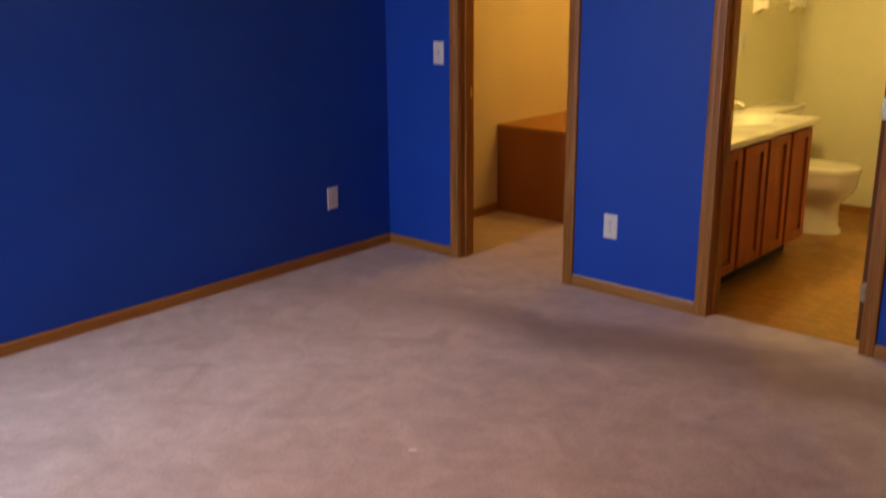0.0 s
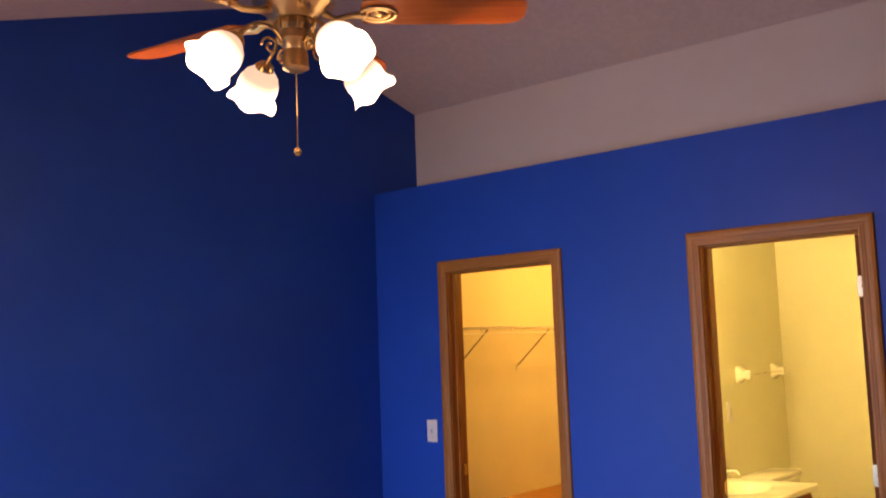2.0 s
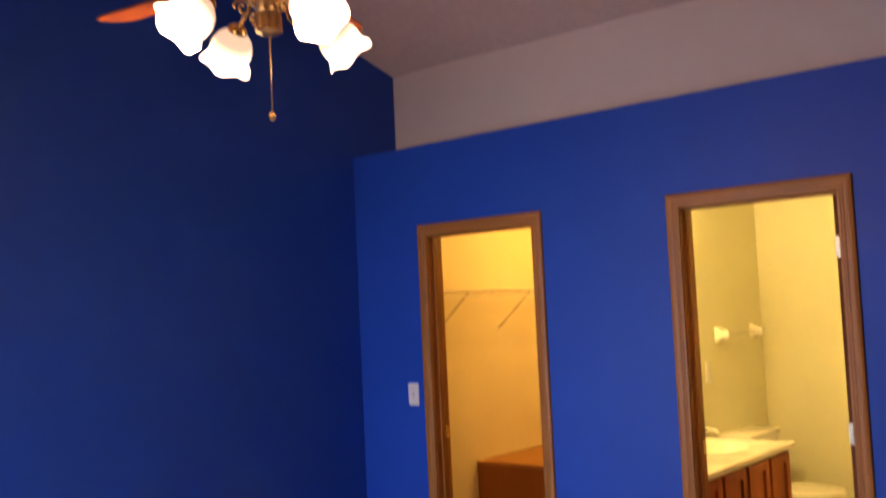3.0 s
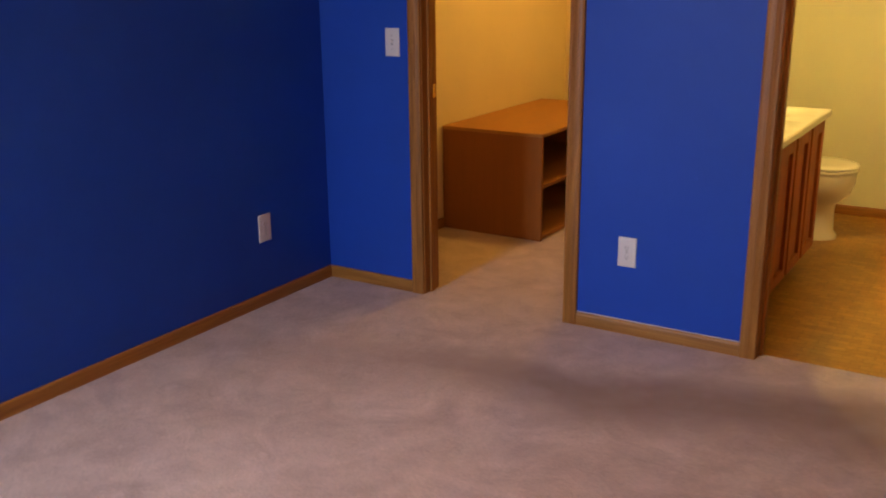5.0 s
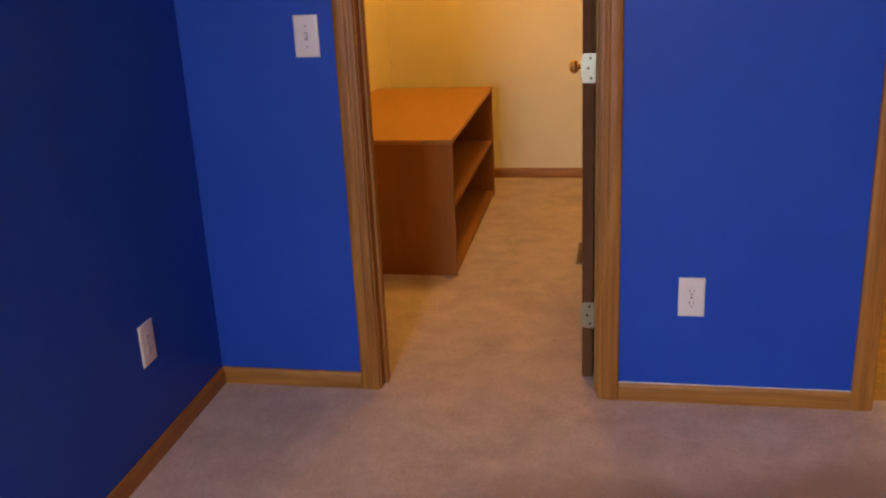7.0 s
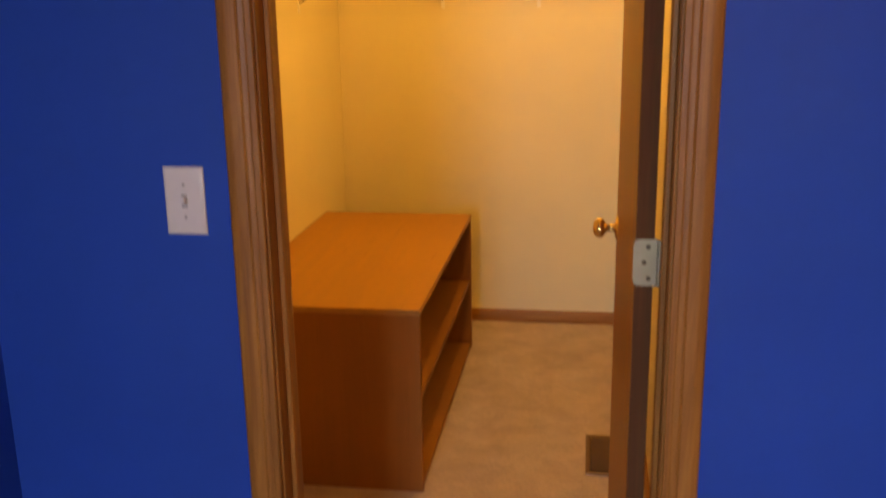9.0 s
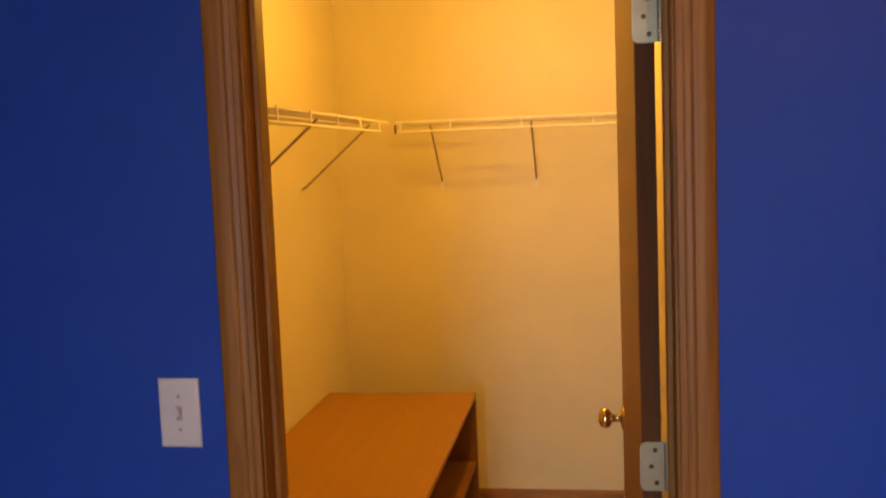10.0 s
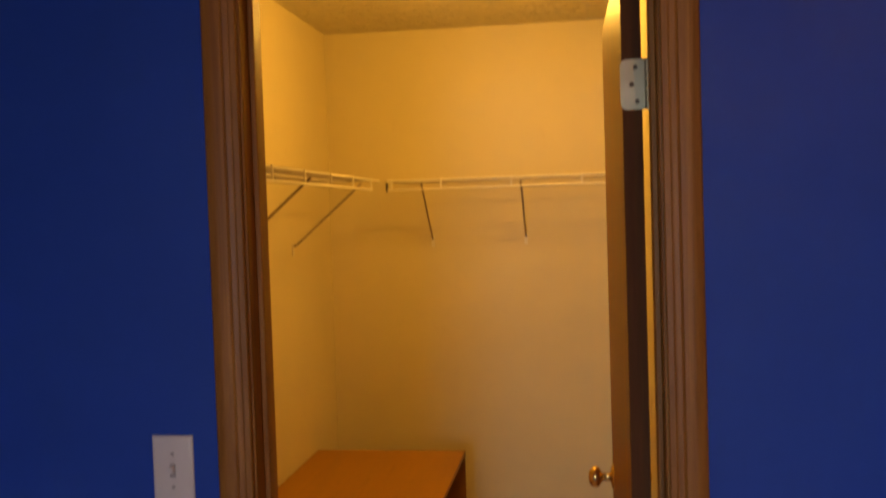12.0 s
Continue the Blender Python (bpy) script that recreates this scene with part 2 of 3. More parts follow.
def tulip_glow():
    """Frosted tulip glass, brightest round the bulb near its rim."""
    mat, nt, b = material("lit_tulip_glass", 0.45)
    b.inputs["Base Color"].default_value = (0.16, 0.15, 0.13, 1)
    sep = nt.nodes.new("ShaderNodeSeparateXYZ")
    nt.links.new(coords(nt), sep.inputs[0])
    rng = nt.nodes.new("ShaderNodeMapRange")
    rng.interpolation_type = "SMOOTHSTEP"
    for key, val in (("From Min", -0.040), ("From Max", -0.125), ("To Min", 0.95), ("To Max", 8.0)):
        rng.inputs[key].default_value = val
    nt.links.new(sep.outputs["Z"], rng.inputs["Value"])
    nt.links.new(rng.outputs["Result"], b.inputs["Emission Strength"])
    n = noise_tex(nt, coords(nt), 18, 4, 0.6)
    nt.links.new(ramp(nt, n, [(0.2, (0.9, 0.56, 0.32)), (0.8, (1.0, 0.64, 0.38))]), b.inputs["Emission Color"])
    return mat


TULIP = tulip_glow()
SHADE_IN = glow("lit_frosted_shade_inside", (1.0, 0.66, 0.34), 16.0)
DARKCAP = plain("dark_plastic_cap", (0.10, 0.08, 0.06), 0.5)
DOME = glow("lit_closet_dome", (1.0, 0.58, 0.11), 17.0)
SPLINE = plain("black_gasket", (0.02, 0.02, 0.02), 0.6)
MIRROR, _nt, _b = material("silvered_mirror", 0.02, 1.0)
_b.inputs["Base Color"].default_value = (0.9, 0.92, 0.9, 1)
ACRYLIC, _nt, _b = material("clear_acrylic", 0.02)
_b.inputs["Base Color"].default_value = (0.95, 0.93, 0.86, 1)
_b.inputs["Transmission Weight"].default_value = 1.0
GLASS, _nt, _b = material("window_glass", 0.0)
_b.inputs["Transmission Weight"].default_value = 1.0
_b.inputs["IOR"].default_value = 1.45


# ---- mesh helpers ----
def part(name, bm, mat, parent=None, label="", smooth=0, mats=()):
    me = bpy.data.meshes.new(name)
    bmesh.ops.recalc_face_normals(bm, faces=bm.faces)
    bm.to_mesh(me)
    bm.free()
    for m in (mat, *mats):
        me.materials.append(m)
    if smooth:
        for p in me.polygons:
            p.use_smooth = True
        me.set_sharp_from_angle(angle=radians(smooth))
    ob = new(name, me)
    if parent is not None:
        ob.parent = parent
    if label:
        tagged(ob, label)
    return ob


def thing(name, at, label, category, group="", kind=""):
    ob = new(name)
    ob.empty_display_size = 0.05
    ob.matrix_world = at if isinstance(at, Matrix) else Matrix.Translation(at)
    return tagged(ob, label, category, group, kind)


def box(x0, y0, z0, x1, y1, z1, bevel=0.0, bm=None, segs=1):
    own = bmesh.new()
    bmesh.ops.create_cube(own, size=1)
    for v in own.verts:
        v.co = Vector(((x0 + x1) / 2 + v.co.x * (x1 - x0), (y0 + y1) / 2 + v.co.y * (y1 - y0), (z0 + z1) / 2 + v.co.z * (z1 - z0)))
    if bevel:
        bmesh.ops.bevel(own, geom=own.edges[:], offset=bevel, segments=segs, affect="EDGES", profile=0.5)
    return own if bm is None else merge(bm, own)


def merge(bm, other, m=None):
    me = bpy.data.meshes.new("tmp")
    other.to_mesh(me)
    other.free()
    if m is not None:
        me.transform(m)
    bm.from_mesh(me)
    bpy.data.meshes.remove(me)
    return bm


def lathe(profile, n=24, bm=None, m=None):
    """Revolve (radius, height) pairs about z."""
    own = bmesh.new()
    rings = []
    for r, z in profile:
        if r < 1e-5:
            rings.append([own.verts.new((0, 0, z))])
        else:
            rings.append([own.verts.new((r * math.cos(2 * math.pi * k / n), r * math.sin(2 * math.pi * k / n), z)) for k in range(n)])
    for a, b in zip(rings, rings[1:]):
        for k in range(n):
            q = [a[k % len(a)], a[(k + 1) % len(a)], b[(k + 1) % len(b)], b[k % len(b)]]
            q = list(dict.fromkeys(q))
            if len(q) > 2:
                own.faces.new(q)
    if m is not None:
        own.transform(m)
    return own if bm is None else merge(bm, own)


def tube(points, r, n=8, bm=None, caps=True):
    """A round bar along a list of points; r may be one radius or one for each point."""
    own = bmesh.new()
    pts = [Vector(p) for p in points]
    rs = r if isinstance(r, (list, tuple)) else [r] * len(pts)
    rings = []
    side = None
    for i, p in enumerate(pts):
        d = ((pts[min(i + 1, len(pts) - 1)] - p).normalized() + (p - pts[max(i - 1, 0)]).normalized()).normalized()
        if side is None:
            side = d.orthogonal().normalized()
        side = (side - d * side.dot(d)).normalized()
        up = d.cross(side)
        rings.append([own.verts.new(p + (side * math.cos(2 * math.pi * k / n) + up * math.sin(2 * math.pi * k / n)) * rs[i]) for k in range(n)])
    for a, b in zip(rings, rings[1:]):
        for k in range(n):
            own.faces.new((a[k], a[(k + 1) % n], b[(k + 1) % n], b[k]))
    if caps:
        own.faces.new(rings[0]), own.faces.new(rings[-1])
    return own if bm is None else merge(bm, own)


def prism(outline, axis, a, b, bm=None):
    """A flat outline of 2D points, extruded from a to b along axis 0, 1 or 2."""
    bm = bm or bmesh.new()

    def place(p, d):
        c = list(p)
        c.insert(axis, d)
        return bm.verts.new(c)
    lo, hi = [place(p, a) for p in outline], [place(p, b) for p in outline]
    bm.faces.new(lo), bm.faces.new(hi)
    n = len(outline)
    for k in range(n):
        bm.faces.new((lo[k], lo[(k + 1) % n], hi[(k + 1) % n], hi[k]))
    return bm


def loft(rings, caps=True):
    bm = bmesh.new()
    vs = [[bm.verts.new(p) for p in ring] for ring in rings]
    n = len(vs[0])
    for a, b in zip(vs, vs[1:]):
        for k in range(n):
            bm.faces.new((a[k], a[(k + 1) % n], b[(k + 1) % n], b[k]))
    if caps:
        bm.faces.new(vs[0]), bm.faces.new(vs[-1])
    return bm


def pierced_wall(u0, u1, z0, z1, openings, t0, t1, axis, back=1):
    """A wall from t0 to t1 thick with rectangular openings right through. Faces at t1 and in the openings take slot `back`."""
    us = sorted({u0, u1, *[o[0] for o in openings], *[o[1] for o in openings]})
    zs = sorted({z0, z1, *[o[2] for o in openings], *[o[3] for o in openings]})
    bm = bmesh.new()
    cache = {}

    def vert(u, t, z):
        if (u, t, z) not in cache:
            cache[(u, t, z)] = bm.verts.new((u, t, z) if axis == 0 else (t, u, z))
        return cache[(u, t, z)]

    def solid(i, k):
        if not (0 <= i < len(us) - 1 and 0 <= k < len(zs) - 1):
            return False
        cu, cz = (us[i] + us[i + 1]) / 2, (zs[k] + zs[k + 1]) / 2
        return not any(o[0] < cu < o[1] and o[2] < cz < o[3] for o in openings)
    for i in range(len(us) - 1):
        for k in range(len(zs) - 1):
            if not solid(i, k):
                continue
            a, b, c, d = us[i], us[i + 1], zs[k], zs[k + 1]
            bm.faces.new([vert(a, t0, c), vert(b, t0, c), vert(b, t0, d), vert(a, t0, d)])
            bm.faces.new([vert(a, t1, c), vert(a, t1, d), vert(b, t1, d), vert(b, t1, c)]).material_index = back
            for (di, dk, e) in ((-1, 0, ((a, c), (a, d))), (1, 0, ((b, c), (b, d))), (0, -1, ((a, c), (b, c))), (0, 1, ((a, d), (b, d)))):
                if not solid(i + di, k + dk):
                    (p, q), (r, s) = e
                    bm.faces.new([vert(p, t0, q), vert(r, t0, s), vert(r, t1, s), vert(p, t1, q)])
    return bm


def structure(ob, label, category):
    return tagged(ob, label, category, kind="structure")


# ---- the plan ----
WT = 0.115                      # thickness of the wall with the doors
CLO = (0.562, 1.272)            # clear width of the closet doorway
BTH = (2.104, 2.806)            # clear width of the bathroom doorway
HEAD = 2.052                    # clear height of both
LEDGE = 2.575
EAST, SOUTH, CORNER = 4.75, -4.60, 3.04
UP = 0.39                       # plane of the upper wall behind the ledge
RIDGE_Y, RIDGE_Z = -0.895, 3.53
EAVE_Z = RIDGE_Z - 0.311 * (UP - RIDGE_Y)
LOW_Z = RIDGE_Z - 0.296 * (RIDGE_Y - SOUTH)
CL_R, CL_B = 1.34, 2.72         # closet: right wall, back wall
BA_L, BA_B = 1.44, 2.56         # bathroom: left wall, back wall
LOWCEIL = 2.44

# ---- floors ----
bm = bmesh.new()
for r in ((0, SOUTH, EAST, 0.0), (CLO[0] - 0.02, 0.0, CLO[1] + 0.02, WT), (0, WT, CL_R, CL_B), (BTH[0] - 0.02, 0.0, BTH[1] + 0.02, 0.062), (CORNER, 0.0, EAST, 1.7)):
    box(r[0], r[1], -0.02, r[2], r[3], 0.0, bm=bm)
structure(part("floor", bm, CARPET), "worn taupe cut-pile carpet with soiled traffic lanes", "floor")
structure(part("bathroom_floor", box(BA_L, 0.0625, -0.03, CORNER - 0.1, BA_B, -0.006), VINYL), "mottled golden brown sheet vinyl floor", "floor")
structure(part("subfloor", box(-0.2, SOUTH - 0.2, -0.12, EAST + 0.2, 3.0, -0.032), OFFWHITE), "plain slab under the floors", "floor")

# ---- walls ----
rough_head = HEAD + 0.019
structure(part("wall_north", pierced_wall(0, CORNER, 0, LEDGE, [(CLO[0] - 0.019, CLO[1] + 0.019, 0, rough_head), (BTH[0] - 0.019, BTH[1] + 0.019, 0, rough_head)], 0, WT, 0), BLUE, mats=(CREAM,)),
          "royal blue painted wall with two doorways, open ledge above", "wall")
structure(part("wall_west", prism([(SOUTH, 0), (0.06, 0), (0.06, LEDGE), (UP, LEDGE), (UP, EAVE_Z), (RIDGE_Y, RIDGE_Z), (SOUTH, LOW_Z)], 0, -0.12, 0), BLUE),
          "royal blue painted gable wall rising to the vaulted ceiling", "wall")
structure(part("wall_east_of_block", box(CORNER - 0.1, WT + 0.001, 0, CORNER, 1.7, LEDGE), BLUE), "blue side wall of the bathroom block", "wall")
structure(part("wall_upper", box(0, UP, LEDGE, EAST, UP + 0.1, EAVE_Z + 0.1), OFFWHITE), "off-white upper wall set back behind the ledge", "wall")
structure(part("ledge", box(0.002, WT + 0.001, LEDGE - 0.08, CORNER - 0.002, UP - 0.001, LEDGE - 0.003), BLUE), "flat ledge on top of the door wall", "ledge")
structure(part("wall_south", pierced_wall(0, EAST, 0, LOW_Z, [WIN], SOUTH, SOUTH - 0.14, 0, 0), BLUE), "blue wall with the bedroom window", "wall")
structure(part("wall_east", prism([(SOUTH, 0), (1.7, 0), (1.7, LEDGE), (UP, EAVE_Z), (RIDGE_Y, RIDGE_Z), (SOUTH, LOW_Z)], 0, EAST, EAST + 0.12), BLUE), "plain blue wall", "wall")
structure(part("wall_hall_end", box(CORNER, 1.7, 0, EAST, 1.8, LEDGE), BLUE), "plain blue wall at the end of the recess", "wall")
structure(part("ceiling_recess", box(CORNER, UP + 0.1, LEDGE, EAST, 1.8, LEDGE + 0.06), CEIL), "flat ceiling of the recess", "ceiling")
structure(part("ceiling_north_slope", prism([(RIDGE_Y, RIDGE_Z), (UP, EAVE_Z), (UP, EAVE_Z + 0.1), (RIDGE_Y, RIDGE_Z + 0.1)], 0, 0, EAST), CEIL), "off-white textured sloping ceiling", "ceiling")
structure(part("ceiling_south_slope", prism([(RIDGE_Y, RIDGE_Z), (SOUTH, LOW_Z), (SOUTH, LOW_Z + 0.1), (RIDGE_Y, RIDGE_Z + 0.1)], 0, 0, EAST), CEIL), "off-white textured sloping ceiling", "ceiling")
structure(part("closet_wall_west", box(-0.12, 0.0605, 0, 0, CL_B, LOWCEIL), CREAM), "cream painted closet wall", "wall")
structure(part("closet_wall_back", box(-0.12, CL_B, 0, CL_R, CL_B + 0.1, LOWCEIL), CREAM), "cream painted closet back wall", "wall")
bm = box(CL_R, WT, 0, (CL_R + BA_L) / 2, CL_B, LOWCEIL)
structure(part("closet_wall_east", bm, CREAM), "cream painted closet wall", "wall")
structure(part("closet_ceiling", box(-0.12, WT, LOWCEIL, CL_R + 0.05, CL_B + 0.1, LOWCEIL + 0.05), CEIL_CLOSET), "trowel-textured closet ceiling", "ceiling")
structure(part("bathroom_wall_west", box((CL_R + BA_L) / 2, WT, -0.03, BA_L, BA_B + 0.1, LOWCEIL), BATHPAINT), "pale yellow bathroom wall", "wall")
structure(part("bathroom_wall_back", box(BA_L, BA_B, -0.03, CORNER, BA_B + 0.1, LOWCEIL), BATHPAINT), "pale yellow bathroom back wall", "wall")
structure(part("bathroom_wall_east", box(CORNER - 0.2, WT, -0.03, CORNER - 0.101, BA_B, LOWCEIL), BATHPAINT), "pale yellow bathroom wall", "wall")
structure(part("bathroom_wall_front", pierced_wall(BA_L, CORNER - 0.2, 0, LOWCEIL, [(BTH[0] - 0.019, BTH[1] + 0.019, 0, rough_head)], WT, WT + 0.003, 0, 0), BATHPAINT), "pale yellow paint on the bathroom side of the door wall", "wall")
structure(part("bathroom_ceiling", box(CL_R + 0.06, WT, LOWCEIL, CORNER - 0.1, BA_B + 0.1, LOWCEIL + 0.05), CEIL_CLOSET), "textured bathroom ceiling", "ceiling")


# ---- window in the south wall ----
def window():
    w = thing("window_1", (0, 0, 0), "white framed bedroom window with daylight behind it", "window", kind="structure")
    x0, x1, z0, z1 = WIN
    y = SOUTH - 0.10
    for a, b, c, d in ((x0, x0 + 0.05, z0, z1), (x1 - 0.05, x1, z0, z1), (x0 + 0.05, x1 - 0.05, z0, z0 + 0.05), (x0 + 0.05, x1 - 0.05, z1 - 0.05, z1)):
        part("window_frame", box(a, y - 0.03, c, b, y + 0.03, d, 0.004), PLASTIC, w)
    part("mullion", box((x0 + x1) / 2 - 0.02, y - 0.02, z0 + 0.05, (x0 + x1) / 2 + 0.02, y + 0.02, z1 - 0.05, 0.003), PLASTIC, w)
    for a, b in ((x0 + 0.05, (x0 + x1) / 2 - 0.02), ((x0 + x1) / 2 + 0.02, x1 - 0.05)):
        p = part("pane", box(a, y - 0.003, z0 + 0.05, b, y + 0.003, z1 - 0.05), GLASS, w)
        p.visible_shadow = False
    part("window_sill", box(x0 - 0.04, SOUTH - 0.06, z0 - 0.02, x1 + 0.04, SOUTH + 0.04, z0 + 0.002, 0.004), OAKX, w)


window()

# ---- trim ----
# moulding profile: distance from the opening's edge, projection from the wall
CASING = [(0.0, 0.0), (0.0, 0.010), (0.002, 0.0115), (0.011, 0.012), (0.0132, 0.0110), (0.0158, 0.0122), (0.0230, 0.0130), (0.0254, 0.0120), (0.0282, 0.0140), (0.043, 0.0152), (0.056, 0.0148), (0.060, 0.0128), (0.063, 0.009), (0.063, 0.0)]


def casing_piece(side, x0, x1, head, y, out):
    """side: left, right or head. y: wall plane; out: -1 towards the bedroom, 1 away from it."""
    rings = []
    for end in (0, 1):
        ring = []
        for u, v in CASING:
            if side == "left":
                ring.append((x0 - u, y + out * v, 0.0 if end == 0 else head + u))
            elif side == "right":
                ring.append((x1 + u, y + out * v, 0.0 if end == 0 else head + u))
            else:
                ring.append((x0 - u if end == 0 else x1 + u, y + out * v, head + u))
        rings.append(ring)
    return loft(rings)


def hinge(parent, px, py, zc, leaf_x):
    """Butt hinge with rounded corners: plate on the edge of the door, knuckle, three screws."""
    w, h, r = 0.026, 0.089, 0.012
    pts = [(leaf_x + 0.006, zc - h / 2), (leaf_x + 0.006, zc + h / 2)]
    for c, a0 in (((leaf_x - w, zc + h / 2 - r), 90), ((leaf_x - w, zc - h / 2 + r), 180)):
        for k in range(6):
            a = radians(a0 + 18 * k)
            pts.append((c[0] + r * math.cos(a), c[1] + r * math.sin(a)))
    h_ob = part("hinge", prism(pts, 1, py - 0.003, py + 0.0005), ZINC, parent, "satin steel butt hinge with rounded corners")
    for k in range(5):
        z = zc - h / 2 + (k + 0.5) * h / 5
        part("knuckle", tube([(px, py - 0.003, z - h / 10 + 0.0008), (px, py - 0.003, z + h / 10 - 0.0008)], 0.0050, 10), ZINC, h_ob, smooth=40)
    for dx, dz in ((-0.011, 0.030), (-0.018, 0.0), (-0.009, -0.030)):
        m = Matrix.Translation((leaf_x + dx, py - 0.003, zc + dz)) @ Matrix.Rotation(radians(90), 4, "X")
        part("screw", lathe([(0.0045, 0), (0.004, 0.0009), (0.0012, 0.0009), (0, 0.0003)], 10, m=m), SCREW, h_ob, "dark countersunk screw")


def knob_pair(parent, x_faces, y, z):
    """Round brass knobs with roses on both faces of an open leaf that stands along y."""
    prof = [(0.0, 0.062), (0.010, 0.0615), (0.019, 0.058), (0.0245, 0.051), (0.0255, 0.044), (0.0225, 0.036), (0.014, 0.031), (0.0095, 0.027), (0.0095, 0.012), (0.013, 0.008), (0.026, 0.006), (0.031, 0.003), (0.032, 0.0)]
    for x, s in ((x_faces[0], -1), (x_faces[1], 1)):
        if s > 0:
            prof = [(r, h * 0.9) for r, h in prof]
        m = Matrix.Translation((x, y, z)) @ Matrix.Rotation(radians(90 * s), 4, "Y")
        part("door_knob", lathe(prof, 28, m=m), BRASS, parent, "polished brass round door knob", smooth=50)


def doorway(name, clear, label, hinge_side_x):
    d = thing(name, (0, 0, 0), label, "door", kind="structure")
    x0, x1 = clear
    e = 0.004
    for y, out in ((0.0, -1), (WT + (0.003 if x0 > 2 else 0), 1)):
        part("casing", casing_piece("left", x0 - e, x1 + e, HEAD + e, y, out), OAKZ, d, smooth=25)
        part("casing", casing_piece("right", x0 - e, x1 + e, HEAD + e, y, out), OAKZ, d, smooth=25)
        part("head_casing", casing_piece("head", x0 - e, x1 + e, HEAD + e, y, out), OAKX, d, smooth=25)
    part("jamb", box(x0 - 0.018, 0.0005, 0, x0, WT - 0.0005, HEAD, 0.001), OAKZ, d)
    part("jamb", box(x1, 0.0005, 0, x1 + 0.018, WT - 0.0005, HEAD, 0.001), OAKZ, d)
    part("head_jamb", box(x0 - 0.018, 0.0005, HEAD, x1 + 0.018, WT - 0.0005, HEAD + 0.018, 0.001), OAKX, d)
    part("door_stop", box(x0 + 0.0002, 0.040, 0, x0 + 0.011, 0.074, HEAD - 0.008, 0.002), OAKZ, d)
    part("door_stop", box(x1 - 0.011, 0.040, 0, x1 - 0.0002, 0.074, HEAD - 0.008, 0.002), OAKZ, d)
    part("door_stop", box(x0 + 0.0002, 0.040, HEAD - 0.008, x1 - 0.0002, 0.074, HEAD - 0.0002, 0.002), OAKX, d)
    # open leaf, standing along y behind the hinge jamb
    lx1 = x1 - 0.018
    lx0 = lx1 - 0.035
    y0, y1 = WT + 0.007, WT + 0.007 + 0.698
    leaf = part("leaf", box(lx0, y0, 0.012, lx1, y1, HEAD - 0.004, 0.0015), DOORZ, d, "flush stained wood door leaf standing open")
    # thin strip over the hinge edge, darker than the leaf's veneer
    part("door_edge", box(lx0 + 0.001, y0 - 0.0014, 0.013, lx1 - 0.001, y0 - 0.0002, HEAD - 0.005), DOOREDGE, leaf, "dark brown hinge edge of the door")
    knob_pair(leaf, (lx0, lx1), y1 - 0.062, 0.945)
    pin = Vector((lx1 + 0.005, y0 - 0.003, 0))
    leaf.matrix_basis = Matrix.Translation(pin) @ Matrix.Rotation(radians(1.0), 4, "Z") @ Matrix.Translation(-pin)
    for z in HINGES:
        hinge(d, lx1 + 0.0095, y0, z, lx1)
    part("strike_plate", box(x0 - 0.0005, 0.082, 0.915, x0 + 0.0012, 0.108, 0.975, 0.0005), BRASS, d)
    return d


HINGES = (1.825, 1.035, 0.235)
doorway("door_1", CLO, "open flush wooden door with moulded oak casing, closet", CLO[1])
doorway("door_2", BTH, "open flush wooden door with moulded oak casing, bathroom", BTH[1])


BASE = [(0.0, 0.0), (0.011, 0.0), (0.0115, 0.045), (0.0095, 0.053), (0.006, 0.0575), (0.0, 0.058)]


def baseboard(a, b, inward, z=0.0, mat=None):
    """A run of moulded base from point a to b; inward: unit vector into the room."""
    rings = []
    for p in (a, b):
        rings.append([(p[0] + inward[0] * t, p[1] + inward[1] * t, z + h) for t, h in BASE])
    along_x = abs(a[0] - b[0]) > abs(a[1] - b[1])
    return structure(part("baseboard", loft(rings), mat or (OAKX if along_x else OAKY), smooth=30), "low moulded oak baseboard", "baseboard")


def caulk(a, b, inward, h=0.058):
    m = 14
    rng = random.Random(round(a[0] * 100 + a[1] * 10))
    rings = []
    for k in range(m + 1):
        f = k / m
        x, y = a[0] + (b[0] - a[0]) * f, a[1] + (b[1] - a[1]) * f
        g = 0.0022 + 0.0016 * rng.random()
        rings.append([(x + inward[0] * t, y + inward[1] * t, h + q) for t, q in ((0.0003, 0.0), (0.004, 0.0), (0.0015, g), (0.0003, g + 0.0005))])
    return structure(part("caulk_line", loft(rings), CAULK, smooth=60), "pale caulk line along the baseboard's top", "trim")


CO = 0.004 + 0.063
baseboard((0, SOUTH), (0, -0.0115), (1, 0))
baseboard((0, 0), (CLO[0] - CO, 0), (0, -1))
baseboard((CLO[1] + CO, 0), (BTH[0] - CO, 0), (0, -1))
baseboard((BTH[1] + CO, 0), (CORNER, 0), (0, -1))
caulk((CLO[1] + CO, 0), (BTH[0] - CO, 0), (0, -1))
baseboard((0.0, SOUTH), (EAST, SOUTH), (0, 1))
baseboard((EAST, SOUTH), (EAST, 1.7), (-1, 0))
baseboard((CORNER, 0.0), (CORNER, 1.7), (1, 0))
baseboard((0, WT), (0, 1.06), (1, 0))
baseboard((0, 2.37), (0, CL_B - 0.0115), (1, 0))
baseboard((0, CL_B), (CL_R, CL_B), (0, -1))
baseboard((CL_R, WT), (CL_R, CL_B - 0.0115), (-1, 0))
baseboard((BA_L, BA_B), (CORNER - 0.2, BA_B), (0, -1), -0.006)


